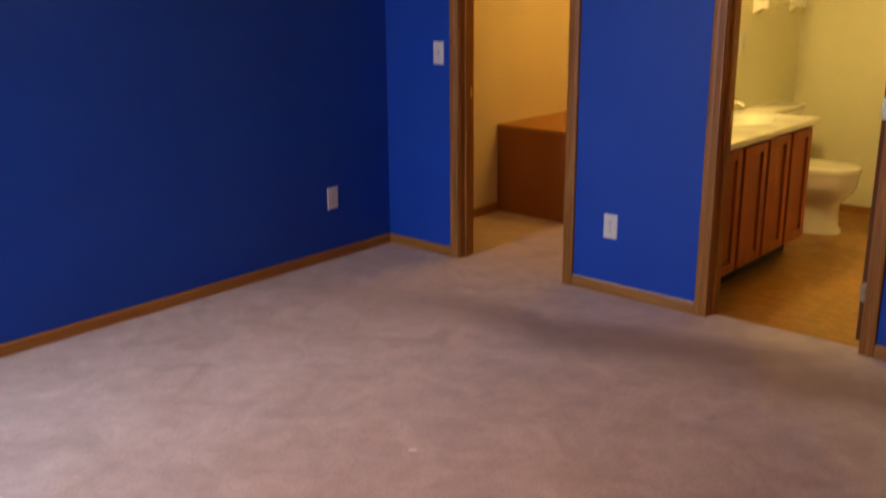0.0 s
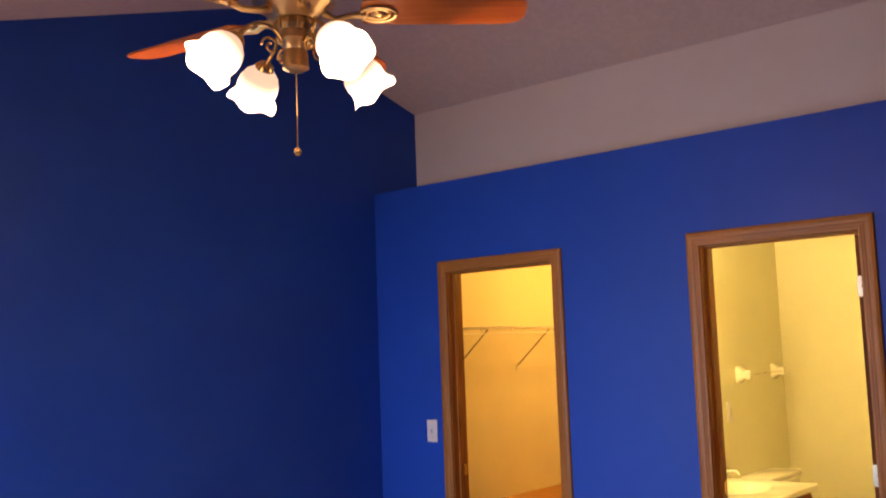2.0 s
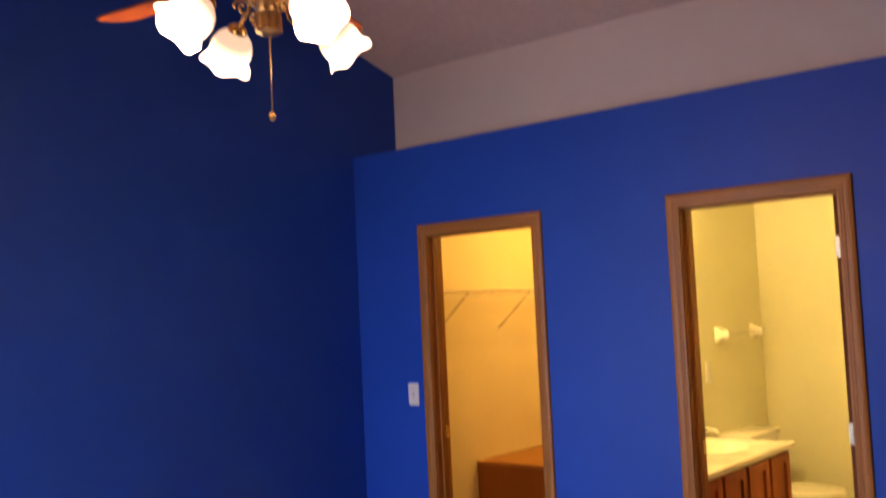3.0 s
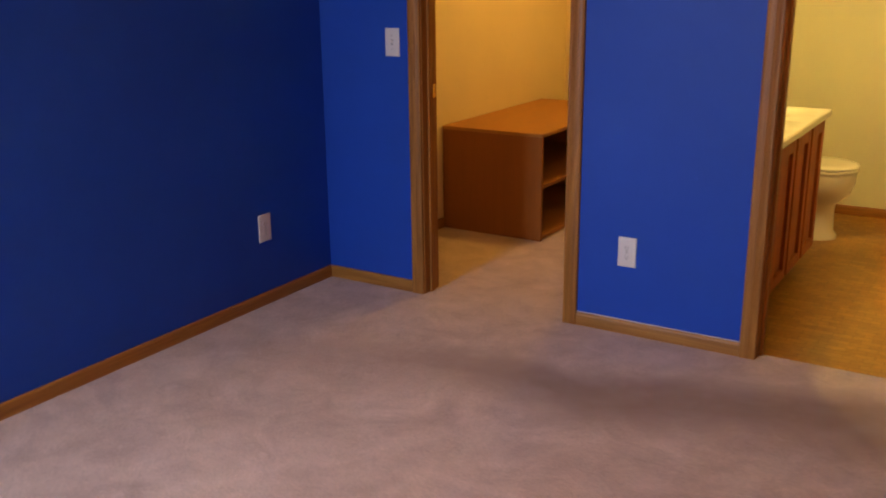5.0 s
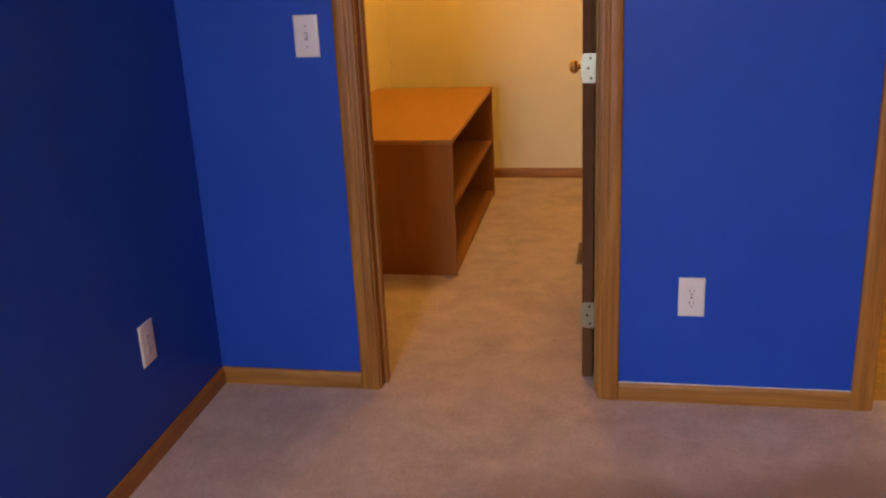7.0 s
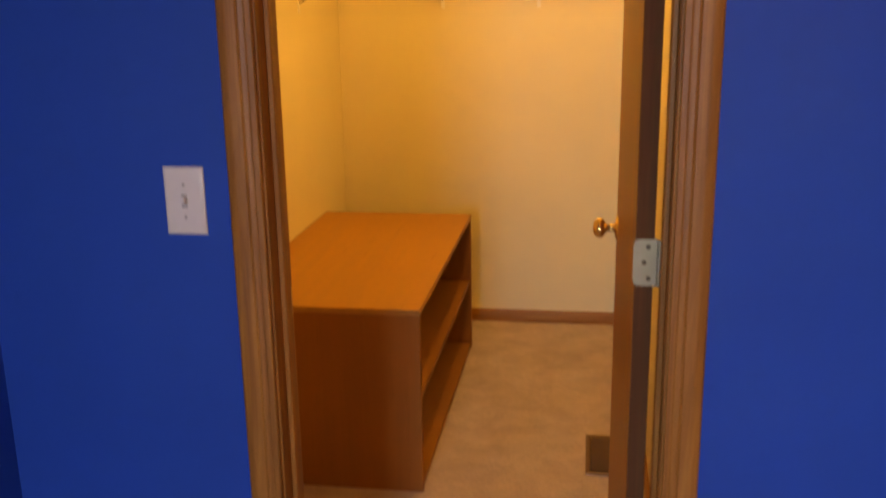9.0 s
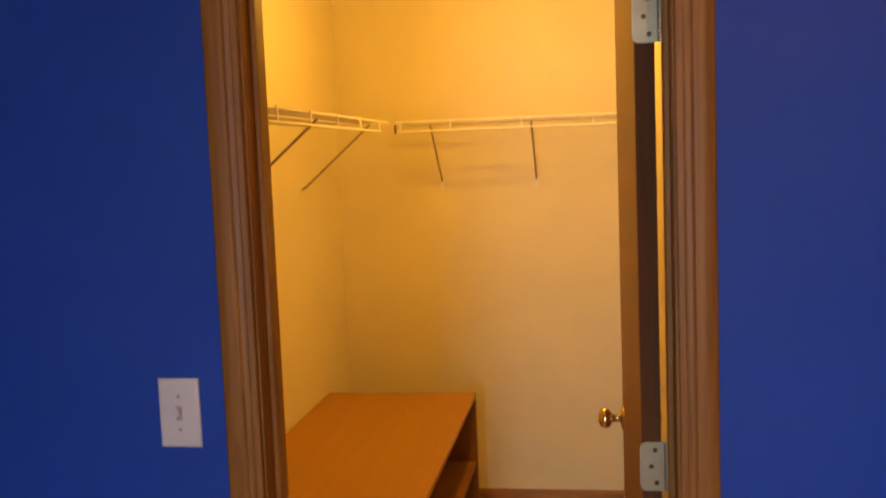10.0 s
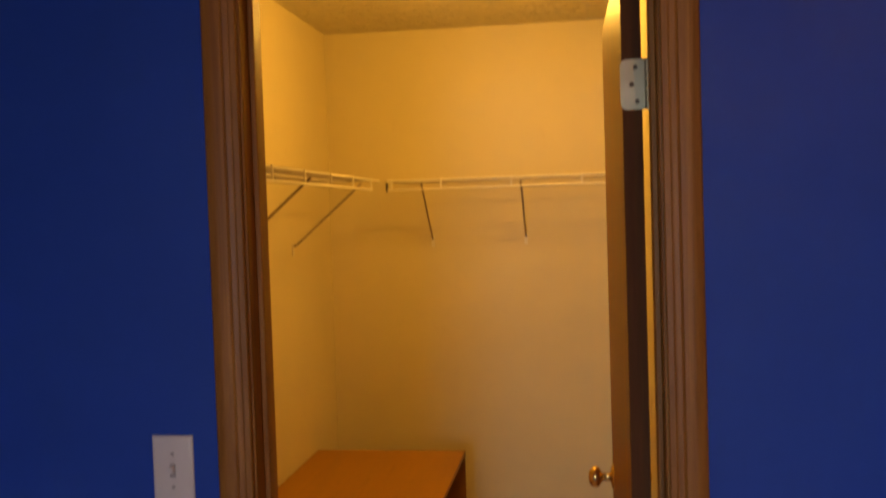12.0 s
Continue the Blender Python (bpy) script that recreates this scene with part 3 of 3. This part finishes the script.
# ---- plates ----
def plate(m, label, category, toggle):
    """A moulded cover plate facing local -y, with its device. 8 x 12.7 cm."""
    t = thing("light_switch" if toggle else "wall_outlet", m, label, category)
    w, h = (0.0380, 0.0625) if toggle else (0.0392, 0.0630)
    rings = []
    for inset, d in ((0.0, 0.0), (0.0, 0.0025), (0.0012, 0.0042), (0.006, 0.0058), (0.010, 0.0062)):
        rings.append([(sx * (w - inset), -d, sz * (h - inset)) for sx, sz in ((-1, -1), (1, -1), (1, 1), (-1, 1))])
    part("cover_plate", loft(rings), PLASTIC, t, smooth=50)
    if toggle:
        part("toggle_slot", box(-0.0055, -0.0068, -0.0125, 0.0055, -0.0060, 0.0125), GREYED, t, "grey slot round the toggle")
        bm = box(-0.0042, -0.016, -0.003, 0.0042, -0.006, 0.009, 0.0015)
        part("toggle", bm, PLASTIC, t)
        for z in (-0.030, 0.030):
            part("screw", lathe([(0.0033, 0), (0.0028, 0.0009), (0, 0.0009)], 10, m=Matrix.Translation((0, -0.0062, z)) @ Matrix.Rotation(radians(90), 4, "X")), GREYED, t)
    else:
        for z in (-0.0195, 0.0195):
            pts = []
            for k in range(24):
                a = 2 * math.pi * k / 24
                pts.append((0.0172 * math.cos(a), z + max(-0.0140, min(0.0140, 0.0172 * math.sin(a)))))
            face = part("receptacle", prism(pts, 1, -0.0078, -0.0060), PLASTIC, t)
            for x, hh in ((-0.0064, 0.0048), (0.0064, 0.0038)):
                part("slot", box(x - 0.0012, -0.0082, z + 0.003 - hh, x + 0.0012, -0.0079, z + 0.003 + hh), SLOT, face)
            part("slot", lathe([(0.0026, 0), (0.0026, 0.0004), (0, 0.0004)], 10, m=Matrix.Translation((0, -0.0078, z - 0.0085)) @ Matrix.Rotation(radians(90), 4, "X")), SLOT, face)
        part("screw", lathe([(0.0033, 0), (0.0028, 0.0009), (0, 0.0009)], 10, m=Matrix.Translation((0, -0.0062, 0)) @ Matrix.Rotation(radians(90), 4, "X")), SCREW, t)
    return t


plate(pose(0.4085, 0, 1.164), "white plastic toggle light switch on the blue wall", "light switch", True)
plate(pose(1.554, 0, 0.356), "white plastic duplex outlet on the blue wall between doorways", "outlet", False)
plate(pose(0, -0.465, 0.359, 0, 0, 90), "white plastic duplex outlet low on the dark blue wall", "outlet", False)


# ---- ceiling fan ----
def ceiling_fan():
    f = thing("ceiling_fan", FAN, "brass ceiling fan, five reddish wood blades, four lit glass shades", "ceiling fan")
    top = RIDGE_Z - 0.296 * (RIDGE_Y - FAN.y) - FAN.z
    part("canopy", lathe([(0.0, top), (0.068, top + 0.02), (0.068, top - 0.02), (0.055, top - 0.05), (0.030, top - 0.07), (0.014, top - 0.075)], 28), BRASS_OLD, f, smooth=40)
    part("downrod", tube([(0, 0, top - 0.07), (0, 0, 0.16)], 0.013, 12), BRASS_OLD, f, smooth=40)
    part("motor_housing", lathe([(0.015, 0.20), (0.035, 0.19), (0.045, 0.165), (0.085, 0.150), (0.112, 0.120), (0.118, 0.085), (0.118, 0.045), (0.108, 0.020), (0.085, 0.005), (0.070, -0.010), (0.060, -0.020), (0.0, -0.020)], 36), BRASS_OLD, f, smooth=35)
    part("switch_housing", lathe([(0.0, -0.02), (0.048, -0.02), (0.052, -0.035), (0.046, -0.05), (0.050, -0.062), (0.050, -0.075), (0.036, -0.088), (0.030, -0.10), (0.034, -0.112), (0.034, -0.135), (0.036, -0.15), (0.022, -0.158), (0.0, -0.160)], 28), BRASS_OLD, f, smooth=35)
    for k in range(12):
        a = 2 * math.pi * k / 12
        part("rib", tube([(0.051 * math.cos(a), 0.051 * math.sin(a), -0.022), (0.0545 * math.cos(a), 0.0545 * math.sin(a), -0.036), (0.050 * math.cos(a), 0.050 * math.sin(a), -0.050)], 0.004, 6), BRASS_OLD, f, smooth=60)
    blade_out = [(0.185, -0.058), (0.30, -0.066), (0.575, -0.072), (0.615, -0.058), (0.630, -0.030), (0.630, 0.030), (0.615, 0.058), (0.575, 0.072), (0.30, 0.066), (0.185, 0.058), (0.175, 0.0)]
    blade_me = None
    for k in range(5):
        m = Matrix.Rotation(radians(44 + 72 * k), 4, "Z") @ Matrix.Translation((0, 0, 0.002)) @ Matrix.Rotation(radians(-11), 4, "X")
        if blade_me is None:
            b = part("blade", prism(blade_out, 2, 0.0, 0.006), BLADE, f, "reddish brown wood veneer fan blade")
            blade_me = b.data
        else:
            b = new("blade", blade_me)
            b.parent = f
            tagged(b, "reddish brown wood veneer fan blade")
        b.matrix_basis = m
        # cast blade iron: arm and an oval medallion
        bm = tube([(0.075, 0, 0.0), (0.11, 0.012, -0.012), (0.15, -0.008, -0.014), (0.19, 0, -0.006)], [0.012, 0.009, 0.009, 0.011], 8)
        for r, w in ((0.036, 0.0050), (0.024, 0.0035)):
            loop = [(0.225 + 1.35 * r * math.cos(2 * math.pi * q / 20), r * math.sin(2 * math.pi * q / 20), -0.005) for q in range(21)]
            tube(loop, w, 6, bm=bm)
        iron = part("blade_iron", bm, BRASS_OLD, f, "scrolled brass blade bracket", smooth=50)
        iron.matrix_basis = m
        part("medallion", lathe([(0.0, -0.012), (0.010, -0.011), (0.017, -0.006), (0.018, -0.001)], 18, m=Matrix.Translation((0.225, 0, 0)) @ Matrix.Diagonal((1.35, 1, 1, 1))), BRASS, iron, smooth=50)
    for a in FAN_SHADES:
        m = Matrix.Rotation(radians(a), 4, "Z")
        arm_pts = []
        for q in range(13):
            s = q / 12
            arm_pts.append((0.04 + 0.132 * s, 0.012 * math.sin(s * 2 * math.pi), -0.085 + 0.052 * math.sin(s * math.pi * 0.95) - 0.02 * s))
        bm = tube(arm_pts, 0.0065, 8)
        scroll = [(0.075 + (0.026 - 0.0009 * q) * math.cos(q * 0.36), 0, -0.10 + (0.026 - 0.0009 * q) * math.sin(q * 0.36)) for q in range(24)]
        tube(scroll, 0.0038, 6, bm=bm)
        arm = part("light_arm", bm, BRASS, f, "curved brass scroll arm", smooth=60)
        arm.matrix_basis = m
        tilt = m @ Matrix.Translation((0.170, 0, -0.096)) @ Matrix.Rotation(radians(-45), 4, "Y")
        fit = part("shade_fitter", lathe([(0.0, 0.006), (0.020, 0.004), (0.027, -0.006), (0.027, -0.022), (0.022, -0.024)], 20), BRASS, f, smooth=40)
        fit.matrix_basis = tilt
        # tulip shade with a waved rim
        n = 36
        prof = [(0.024, -0.010), (0.034, -0.018), (0.052, -0.036), (0.062, -0.060), (0.064, -0.080), (0.062, -0.098), (0.066, -0.114), (0.078, -0.130)]
        rings = []
        for i, (r, z) in enumerate(prof):
            wv = max(0, (i - 4) / 3) ** 2
            rings.append([((r + 0.003 * wv * math.cos(5 * th)) * math.cos(th), (r + 0.003 * wv * math.cos(5 * th)) * math.sin(th), z - 0.006 * wv * math.cos(5 * th)) for th in [2 * math.pi * q / n for q in range(n)]])
        inner = [[(x * (1 - 0.003 / r), y * (1 - 0.003 / r), z + 0.001) for x, y, z in ring] for ring, (r, _) in zip(rings, prof)]
        bm = loft(rings + inner[::-1], caps=False)
        for k, face in enumerate(bm.faces):
            face.material_index = 0 if k // n < len(prof) - 1 else 1
        sh = part("glass_shade", bm, TULIP, f, "lit frosted glass tulip shade with waved rim", smooth=60)
        sh.data.materials.append(SHADE_IN)
        sh.matrix_basis = tilt @ Matrix.Scale(0.92, 4)
    part("pull_chain", tube([(0.0, 0.0, -0.155), (0.0, 0.0, -0.368)], 0.0018, 6), BRASS, f)
    part("chain_fob", lathe([(0.0, -0.364), (0.004, -0.366), (0.010, -0.372), (0.011, -0.380), (0.006, -0.387), (0.0, -0.389)], 14), BRASS, f, smooth=50)


ceiling_fan()


# ---- closet ----
def storage_box():
    t = thing("open_shelf_unit", (0.004, 1.062, 0), "low brown laminate board shelf unit, two open compartments, empty", "shelf unit")
    L, D, H, T = 1.292, 0.638, 0.604, 0.019
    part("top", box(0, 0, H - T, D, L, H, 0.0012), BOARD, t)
    # panels and shelves below the top use the tones darkened for shade
    part("side_panel", box(0.001, 0.0005, 0, D - 0.001, T, H - T - 0.0005, 0.001), BOARDZ_SHADED, t)
    part("side_panel", box(0.001, L - T, 0, D - 0.001, L - 0.0005, H - T - 0.0005, 0.001), BOARDZ_SHADED, t)
    part("shelf", box(0.010, T + 0.0005, 0.294, D - 0.008, L - T - 0.0005, 0.294 + T, 0.001), BOARDY_SHADED, t)
    part("bottom", box(0.010, T + 0.0005, 0.006, D - 0.004, L - T - 0.0005, 0.006 + T, 0.001), BOARDY_SHADED, t)
    part("back_panel", box(0.001, T + 0.0005, 0, 0.008, L - T - 0.0005, H - T - 0.0005), BOARDZ_SHADED, t)


storage_box()


def wire_shelf(m, length, braces, label, lips, dark_end=False, over=0.0):
    """Ventilated wire shelf: local x runs along the wall, y out from it; top at z = 0."""
    t = thing("wire_shelf", m, label, "wire shelf")
    dep, r = 0.305, 0.0034
    bm = bmesh.new()
    n = int((length + over) / 0.0254)
    for k in range(n + 1):
        x = 0.004 + k * (length + over - 0.008) / n
        tube([(x, 0.004, 0), (x, dep + 0.003, 0)], 0.0021, 5, bm=bm)
    tagged(part("wire_deck", bm, WIRE, t), kind="stuff")
    for y, z, rr in ((0.006, -0.0035, r), (0.16, -0.0040, r), (dep, -0.0035, 0.0040), (dep + 0.004, -0.043, 0.0045)):
        part("rod", tube([(0, y, z), (length + (over if z > -0.01 else 0), y, z)], rr, 8), WIRE, t, smooth=60)
    for x in lips:
        part("lip_wire", box(x - 0.004, dep + 0.0035, -0.047, x + 0.004, dep + 0.0085, 0.004, 0.001), WIRE, t)
    for x in braces:
        b = part("brace", tube([(x, dep - 0.012, -0.018), (x, 0.02, -0.255), (x, 0.005, -0.262)], 0.0045, 8), BRACE, t, "diagonal steel support brace", smooth=60)
        part("foot", box(x - 0.008, 0.0, -0.300, x + 0.008, 0.0045, -0.252, 0.001), WIRE, b)
    for x in [0.1 + 0.3 * k for k in range(int(length / 0.3))]:
        part("wall_clip", box(x - 0.007, 0.0, -0.010, x + 0.007, 0.010, 0.006, 0.001), WIRE, t)
    if dark_end:
        part("end_cap", box(length - 0.005, dep - 0.004, -0.050, length + 0.004, dep + 0.010, -0.012, 0.002), DARKCAP, t, "dark end cap of the hanging rail")
    part("end_bracket", box(-0.003, 0.0, -0.040, 0.0, dep + 0.008, 0.003), WIRE, t)
    return t


SHELF_Z = 1.752
wire_shelf(Matrix.Translation((CL_R - 0.003, CL_B, SHELF_Z)) @ Matrix.Rotation(radians(180), 4, "Z"), CL_R - 0.335, (CL_R - 0.003 - 0.478, CL_R - 0.003 - 0.902),
           "white vinyl-coated wire shelf with braces along the back wall", (0.181, 0.474, 0.772, 0.985), True)
wire_shelf(Matrix.Translation((0, 0.14, SHELF_Z)) @ Matrix.Rotation(radians(90), 4, "Z") @ Matrix.Diagonal((1, -1, 1, 1)), 2.08, (0.55, 1.235, 1.965),
           "white vinyl-coated wire shelf with braces along the side wall", [2.056 - 0.318 * k for k in range(7)], False, 0.17)


def closet_light():
    t = thing("closet_ceiling_light", (0.893, 1.61, LOWCEIL), "round lit frosted glass dome light on the closet ceiling", "ceiling light")
    part("pan", lathe([(0.0, 0.0), (0.134, 0.0), (0.134, -0.010), (0.127, -0.015), (0.0, -0.015)], 40), PLASTIC, t, smooth=40)
    part("dome", lathe([(0.122, -0.015), (0.122, -0.028), (0.117, -0.045), (0.101, -0.062), (0.075, -0.075), (0.037, -0.083), (0.0, -0.085)], 40), DOME, t, smooth=60)


closet_light()


def register(m, w, l, label):
    t = thing("floor_register", m, label, "floor register")
    part("rim", loft([[(sx * (w / 2 - i), sy * (l / 2 - i), z) for sx, sy in ((-1, -1), (1, -1), (1, 1), (-1, 1))] for i, z in ((0, 0.0), (0.002, 0.005), (0.012, 0.007), (0.018, 0.004), (0.018, 0.001))]), GRILLE, t)
    for k in range(int((l - 0.05) / 0.014)):
        y = -l / 2 + 0.03 + k * 0.014
        part("slat", box(-w / 2 + 0.02, y - 0.003, 0.001, w / 2 - 0.02, y + 0.003, 0.0062), GRILLE, t)
    part("duct", box(-w / 2 + 0.0185, -l / 2 + 0.0185, 0.0002, w / 2 - 0.0185, l / 2 - 0.0185, 0.0012), SLOT, t, "dark duct opening")


register(pose(1.215, 1.38, 0.0), 0.14, 0.29, "brown metal floor register set in the closet carpet")
register(pose(2.66, 2.46, -0.006, 0, 0, 90), 0.13, 0.29, "brown metal floor register on the bathroom vinyl")


# ---- bathroom ----
def vanity():
    y0, y1, x1, h = 0.125, 1.390, 2.003, 0.768
    t = thing("vanity_cabinet", (BA_L, y0, -0.006), "reddish oak bathroom vanity cabinet with four panel doors", "vanity")
    D, L = x1 - BA_L, y1 - y0
    part("body", box(0.002, 0, 0.10, D - 0.02, L - 0.019, h - 0.14, 0.001), CABZ, t)
    part("end_panel", box(0.002, L - 0.0185, 0.10, D - 0.02, L, h, 0.001), CABZ, t)
    part("toe_kick", box(0.002, 0.02, 0, D - 0.085, L - 0.02, 0.0995), SLOT, t, "dark recessed toe kick")
    w = (L - 0.05) / 4
    part("face_frame", box(D - 0.0195, 0, 0.10, D - 0.0005, L, h, 0.001), CABSHADE, t, "oak face frame, darkened to show shade in the door gaps")
    for k in range(4):
        a, b = 0.025 + k * w + 0.017, 0.025 + (k + 1) * w - 0.017
        z0, z1, s = 0.118, h - 0.018, 0.050
        d = part("door", box(D, a, z0, D + 0.008, b, z1, 0.001), CABZ, t)
        for q in ((a, a + s, z0, z1), (b - s, b, z0, z1), (a + s, b - s, z0, z0 + s), (a + s, b - s, z1 - s, z1)):
            part("stile" if q[3] - q[2] > 0.3 else "rail", box(D + 0.0081, q[0], q[2], D + 0.026, q[1], q[3], 0.002), CABZ, d)
        part("panel", box(D + 0.0082, a + s + 0.002, z0 + s + 0.002, D + 0.011, b - s - 0.002, z1 - s - 0.002), CABZ, d)
    # one-piece top with a moulded bowl
    c = thing("bathroom_worktop", (BA_L, y0, h - 0.006), "cream cultured marble vanity top with moulded oval basin", "countertop")
    n = 40
    W, M = D + 0.042, L + 0.015
    cx, cy, ra, rb = 0.30, 0.93, 0.17, 0.23

    def square(u, th, z):
        dx, dy = math.cos(th), math.sin(th)
        k = min(((W - u - cx) if dx > 0 else (cx - u)) / max(abs(dx), 1e-6), ((M - u - cy) if dy > 0 else (cy + 0.001 - u)) / max(abs(dy), 1e-6))
        return (cx + dx * k, cy + dy * k, z)
    ths = [2 * math.pi * q / n for q in range(n)] + [math.atan2(sy * (M - cy if sy > 0 else cy + 0.001), (W - cx) if sx > 0 else -cx) % (2 * math.pi) for sx in (-1, 1) for sy in (-1, 1)]
    ths = sorted(set(ths))
    rings = [[square(0.0, th, 0.0) for th in ths], [square(0.0, th, 0.026) for th in ths], [square(0.006, th, 0.032) for th in ths]]
    for f, z in ((1.0, 0.032), (0.96, 0.026), (0.88, -0.01), (0.70, -0.06), (0.40, -0.09), (0.08, -0.10)):
        rings.append([(cx + ra * f * math.cos(th), cy + rb * f * math.sin(th), z) for th in ths])
    part("slab", loft(rings, caps=False), MARBLE, c, smooth=40)
    part("backsplash", box(0.0005, 0.0, 0.0325, 0.022, M, 0.105, 0.004, segs=2), MARBLE, c, smooth=40)
    # tap
    f = thing("basin_tap", (BA_L + 0.085, y0 + 1.165, h + 0.0265), "chrome basin tap with two clear knobs", "tap")
    part("base_plate", box(-0.025, -0.085, 0, 0.025, 0.085, 0.012, 0.005, segs=2), CHROME, f, smooth=40)
    part("spout", tube([(0, 0, 0.010), (0.01, 0, 0.045), (0.05, 0, 0.062), (0.10, 0, 0.055), (0.115, 0, 0.040)], [0.014, 0.013, 0.012, 0.011, 0.010], 12), CHROME, f, smooth=50)
    for s in (-1, 1):
        part("tap_knob", lathe([(0.010, 0.010), (0.010, 0.03), (0.020, 0.036), (0.022, 0.05), (0.017, 0.062), (0.0, 0.064)], 16, m=Matrix.Translation((0, s * 0.062, 0))), CHROME, f, smooth=40)


vanity()


def toilet():
    t = thing("toilet", Matrix.Translation((BA_L, 1.965, -0.006)) @ Matrix.Diagonal((1, 1, 1.02, 1)), "cream porcelain toilet with the lid closed", "toilet")

    def oval(x0, x1, w, z, n=32, p=2.3):
        cx, a, b = (x0 + x1) / 2, (x1 - x0) / 2, w / 2
        out = []
        for q in range(n):
            th = 2 * math.pi * q / n
            c, s = math.cos(th), math.sin(th)
            out.append((cx + a * math.copysign(abs(c) ** (2 / p), c), b * math.copysign(abs(s) ** (2 / p), s), z))
        return out
    part("pedestal", loft([oval(0.20, 0.60, 0.23, 0.0), oval(0.20, 0.598, 0.225, 0.022), oval(0.21, 0.580, 0.205, 0.045), oval(0.22, 0.575, 0.20, 0.15), oval(0.22, 0.580, 0.21, 0.19), oval(0.21, 0.610, 0.26, 0.220), oval(0.20, 0.648, 0.32, 0.258), oval(0.20, 0.667, 0.350, 0.305), oval(0.20, 0.671, 0.358, 0.365), oval(0.205, 0.665, 0.35, 0.376)]), PORCELAIN, t, smooth=50)
    part("seat", loft([oval(0.20, 0.678, 0.366, 0.378), oval(0.198, 0.682, 0.372, 0.384), oval(0.198, 0.682, 0.372, 0.392), oval(0.203, 0.676, 0.362, 0.397)]), PORCELAIN, t, smooth=50)
    part("lid", loft([oval(0.20, 0.678, 0.366, 0.3985), oval(0.198, 0.681, 0.370, 0.404), oval(0.200, 0.678, 0.366, 0.411), oval(0.215, 0.660, 0.34, 0.417), oval(0.27, 0.60, 0.24, 0.419)]), PORCELAIN, t, smooth=50)
    part("tank", box(0.012, -0.235, 0.36, 0.205, 0.235, 0.715, 0.022, segs=3), PORCELAIN, t, smooth=50)
    part("tank_lid", box(0.004, -0.245, 0.716, 0.215, 0.245, 0.750, 0.010, segs=2), PORCELAIN, t, smooth=50)
    part("flush_lever", tube([(0.205, -0.17, 0.64), (0.222, -0.17, 0.64), (0.226, -0.16, 0.637), (0.228, -0.10, 0.630)], 0.006, 8), CHROME, t, smooth=50)


toilet()


def towel_post(y, z):
    t = thing("towel_bar_post", (BA_L, y, z), "flared white ceramic towel bar post on the wall", "towel post", "towel bar posts")
    prof = [(0.052, 0.0), (0.052, 0.006), (0.046, 0.014), (0.034, 0.026), (0.027, 0.042), (0.026, 0.058), (0.029, 0.074), (0.026, 0.082), (0.0, 0.084)]
    rings = []
    for r, d in prof:
        rings.append([(d, max(-r, min(r, 1.25 * r * math.cos(a))), max(-r, min(r, 1.25 * r * math.sin(a)))) for a in [2 * math.pi * (q + 0.5) / 24 for q in range(24)]])
    part("post", loft(rings), PORCELAIN, t, smooth=45)
    return t


p1 = towel_post(1.82, 1.388)
copy_thing(p1, Matrix.Translation((BA_L, 2.385, 1.388)))

t = thing("towel_bar", (BA_L, 1.82, 1.388), "clear acrylic towel bar held between two posts", "towel bar")
part("bar", tube([(0.066, 0.02, 0), (0.066, 0.545, 0)], 0.0055, 14), ACRYLIC, t, smooth=60)

t = thing("wall_mirror", (BA_L, 0.20, 0.87), "large frameless mirror above the vanity", "mirror")
part("glass", box(0.001, 0, 0, 0.006, 1.30, 1.0, 0.001), MIRROR, t)
for z in (-0.004, 0.996):
    part("clip", box(0.0005, 0.45, z - 0.006, 0.009, 0.48, z + 0.012, 0.001), CHROME, t)
plate(pose(BA_L, 1.645, 1.164, 0, 0, 90), "white plastic outlet on the pale yellow bathroom wall", "outlet", False)

t = thing("vanity_light_bar", (BA_L, 0.45, 2.02), "wall light bar with round bulbs above the mirror", "wall light")
part("bar", box(0.001, 0, -0.05, 0.04, 0.60, 0.05, 0.006), CHROME, t)
for k in range(3):
    part("bulb", lathe([(0.0, 0.115), (0.022, 0.110), (0.038, 0.09), (0.042, 0.072), (0.034, 0.052), (0.018, 0.04), (0.016, 0.03)], 20, m=Matrix.Translation((0.01, 0.1 + 0.2 * k, 0)) @ Matrix.Rotation(radians(90), 4, "Y")), SHADE, t, smooth=60)

# ---- bits on the carpet ----
def lint(x, y, turn, length, width, label):
    t = thing("lint", pose(x, y, 0.0, 0, 0, turn), label, "lint")
    rings = []
    for k in range(7):
        u = k / 6 - 0.5
        w = width * (0.25 + 0.75 * math.cos(u * 2.6)) / 2
        off = 0.12 * length * math.sin(u * 4)
        rings.append([(u * length, off - w, 0.0), (u * length, off + w, 0.0), (u * length, off + 0.5 * w, 0.004), (u * length, off - 0.5 * w, 0.003)])
    part("fluff", loft(rings), LINT, t, smooth=50)


lint(1.938, -1.894, 20, 0.030, 0.010, "small scrap of white lint on the carpet")
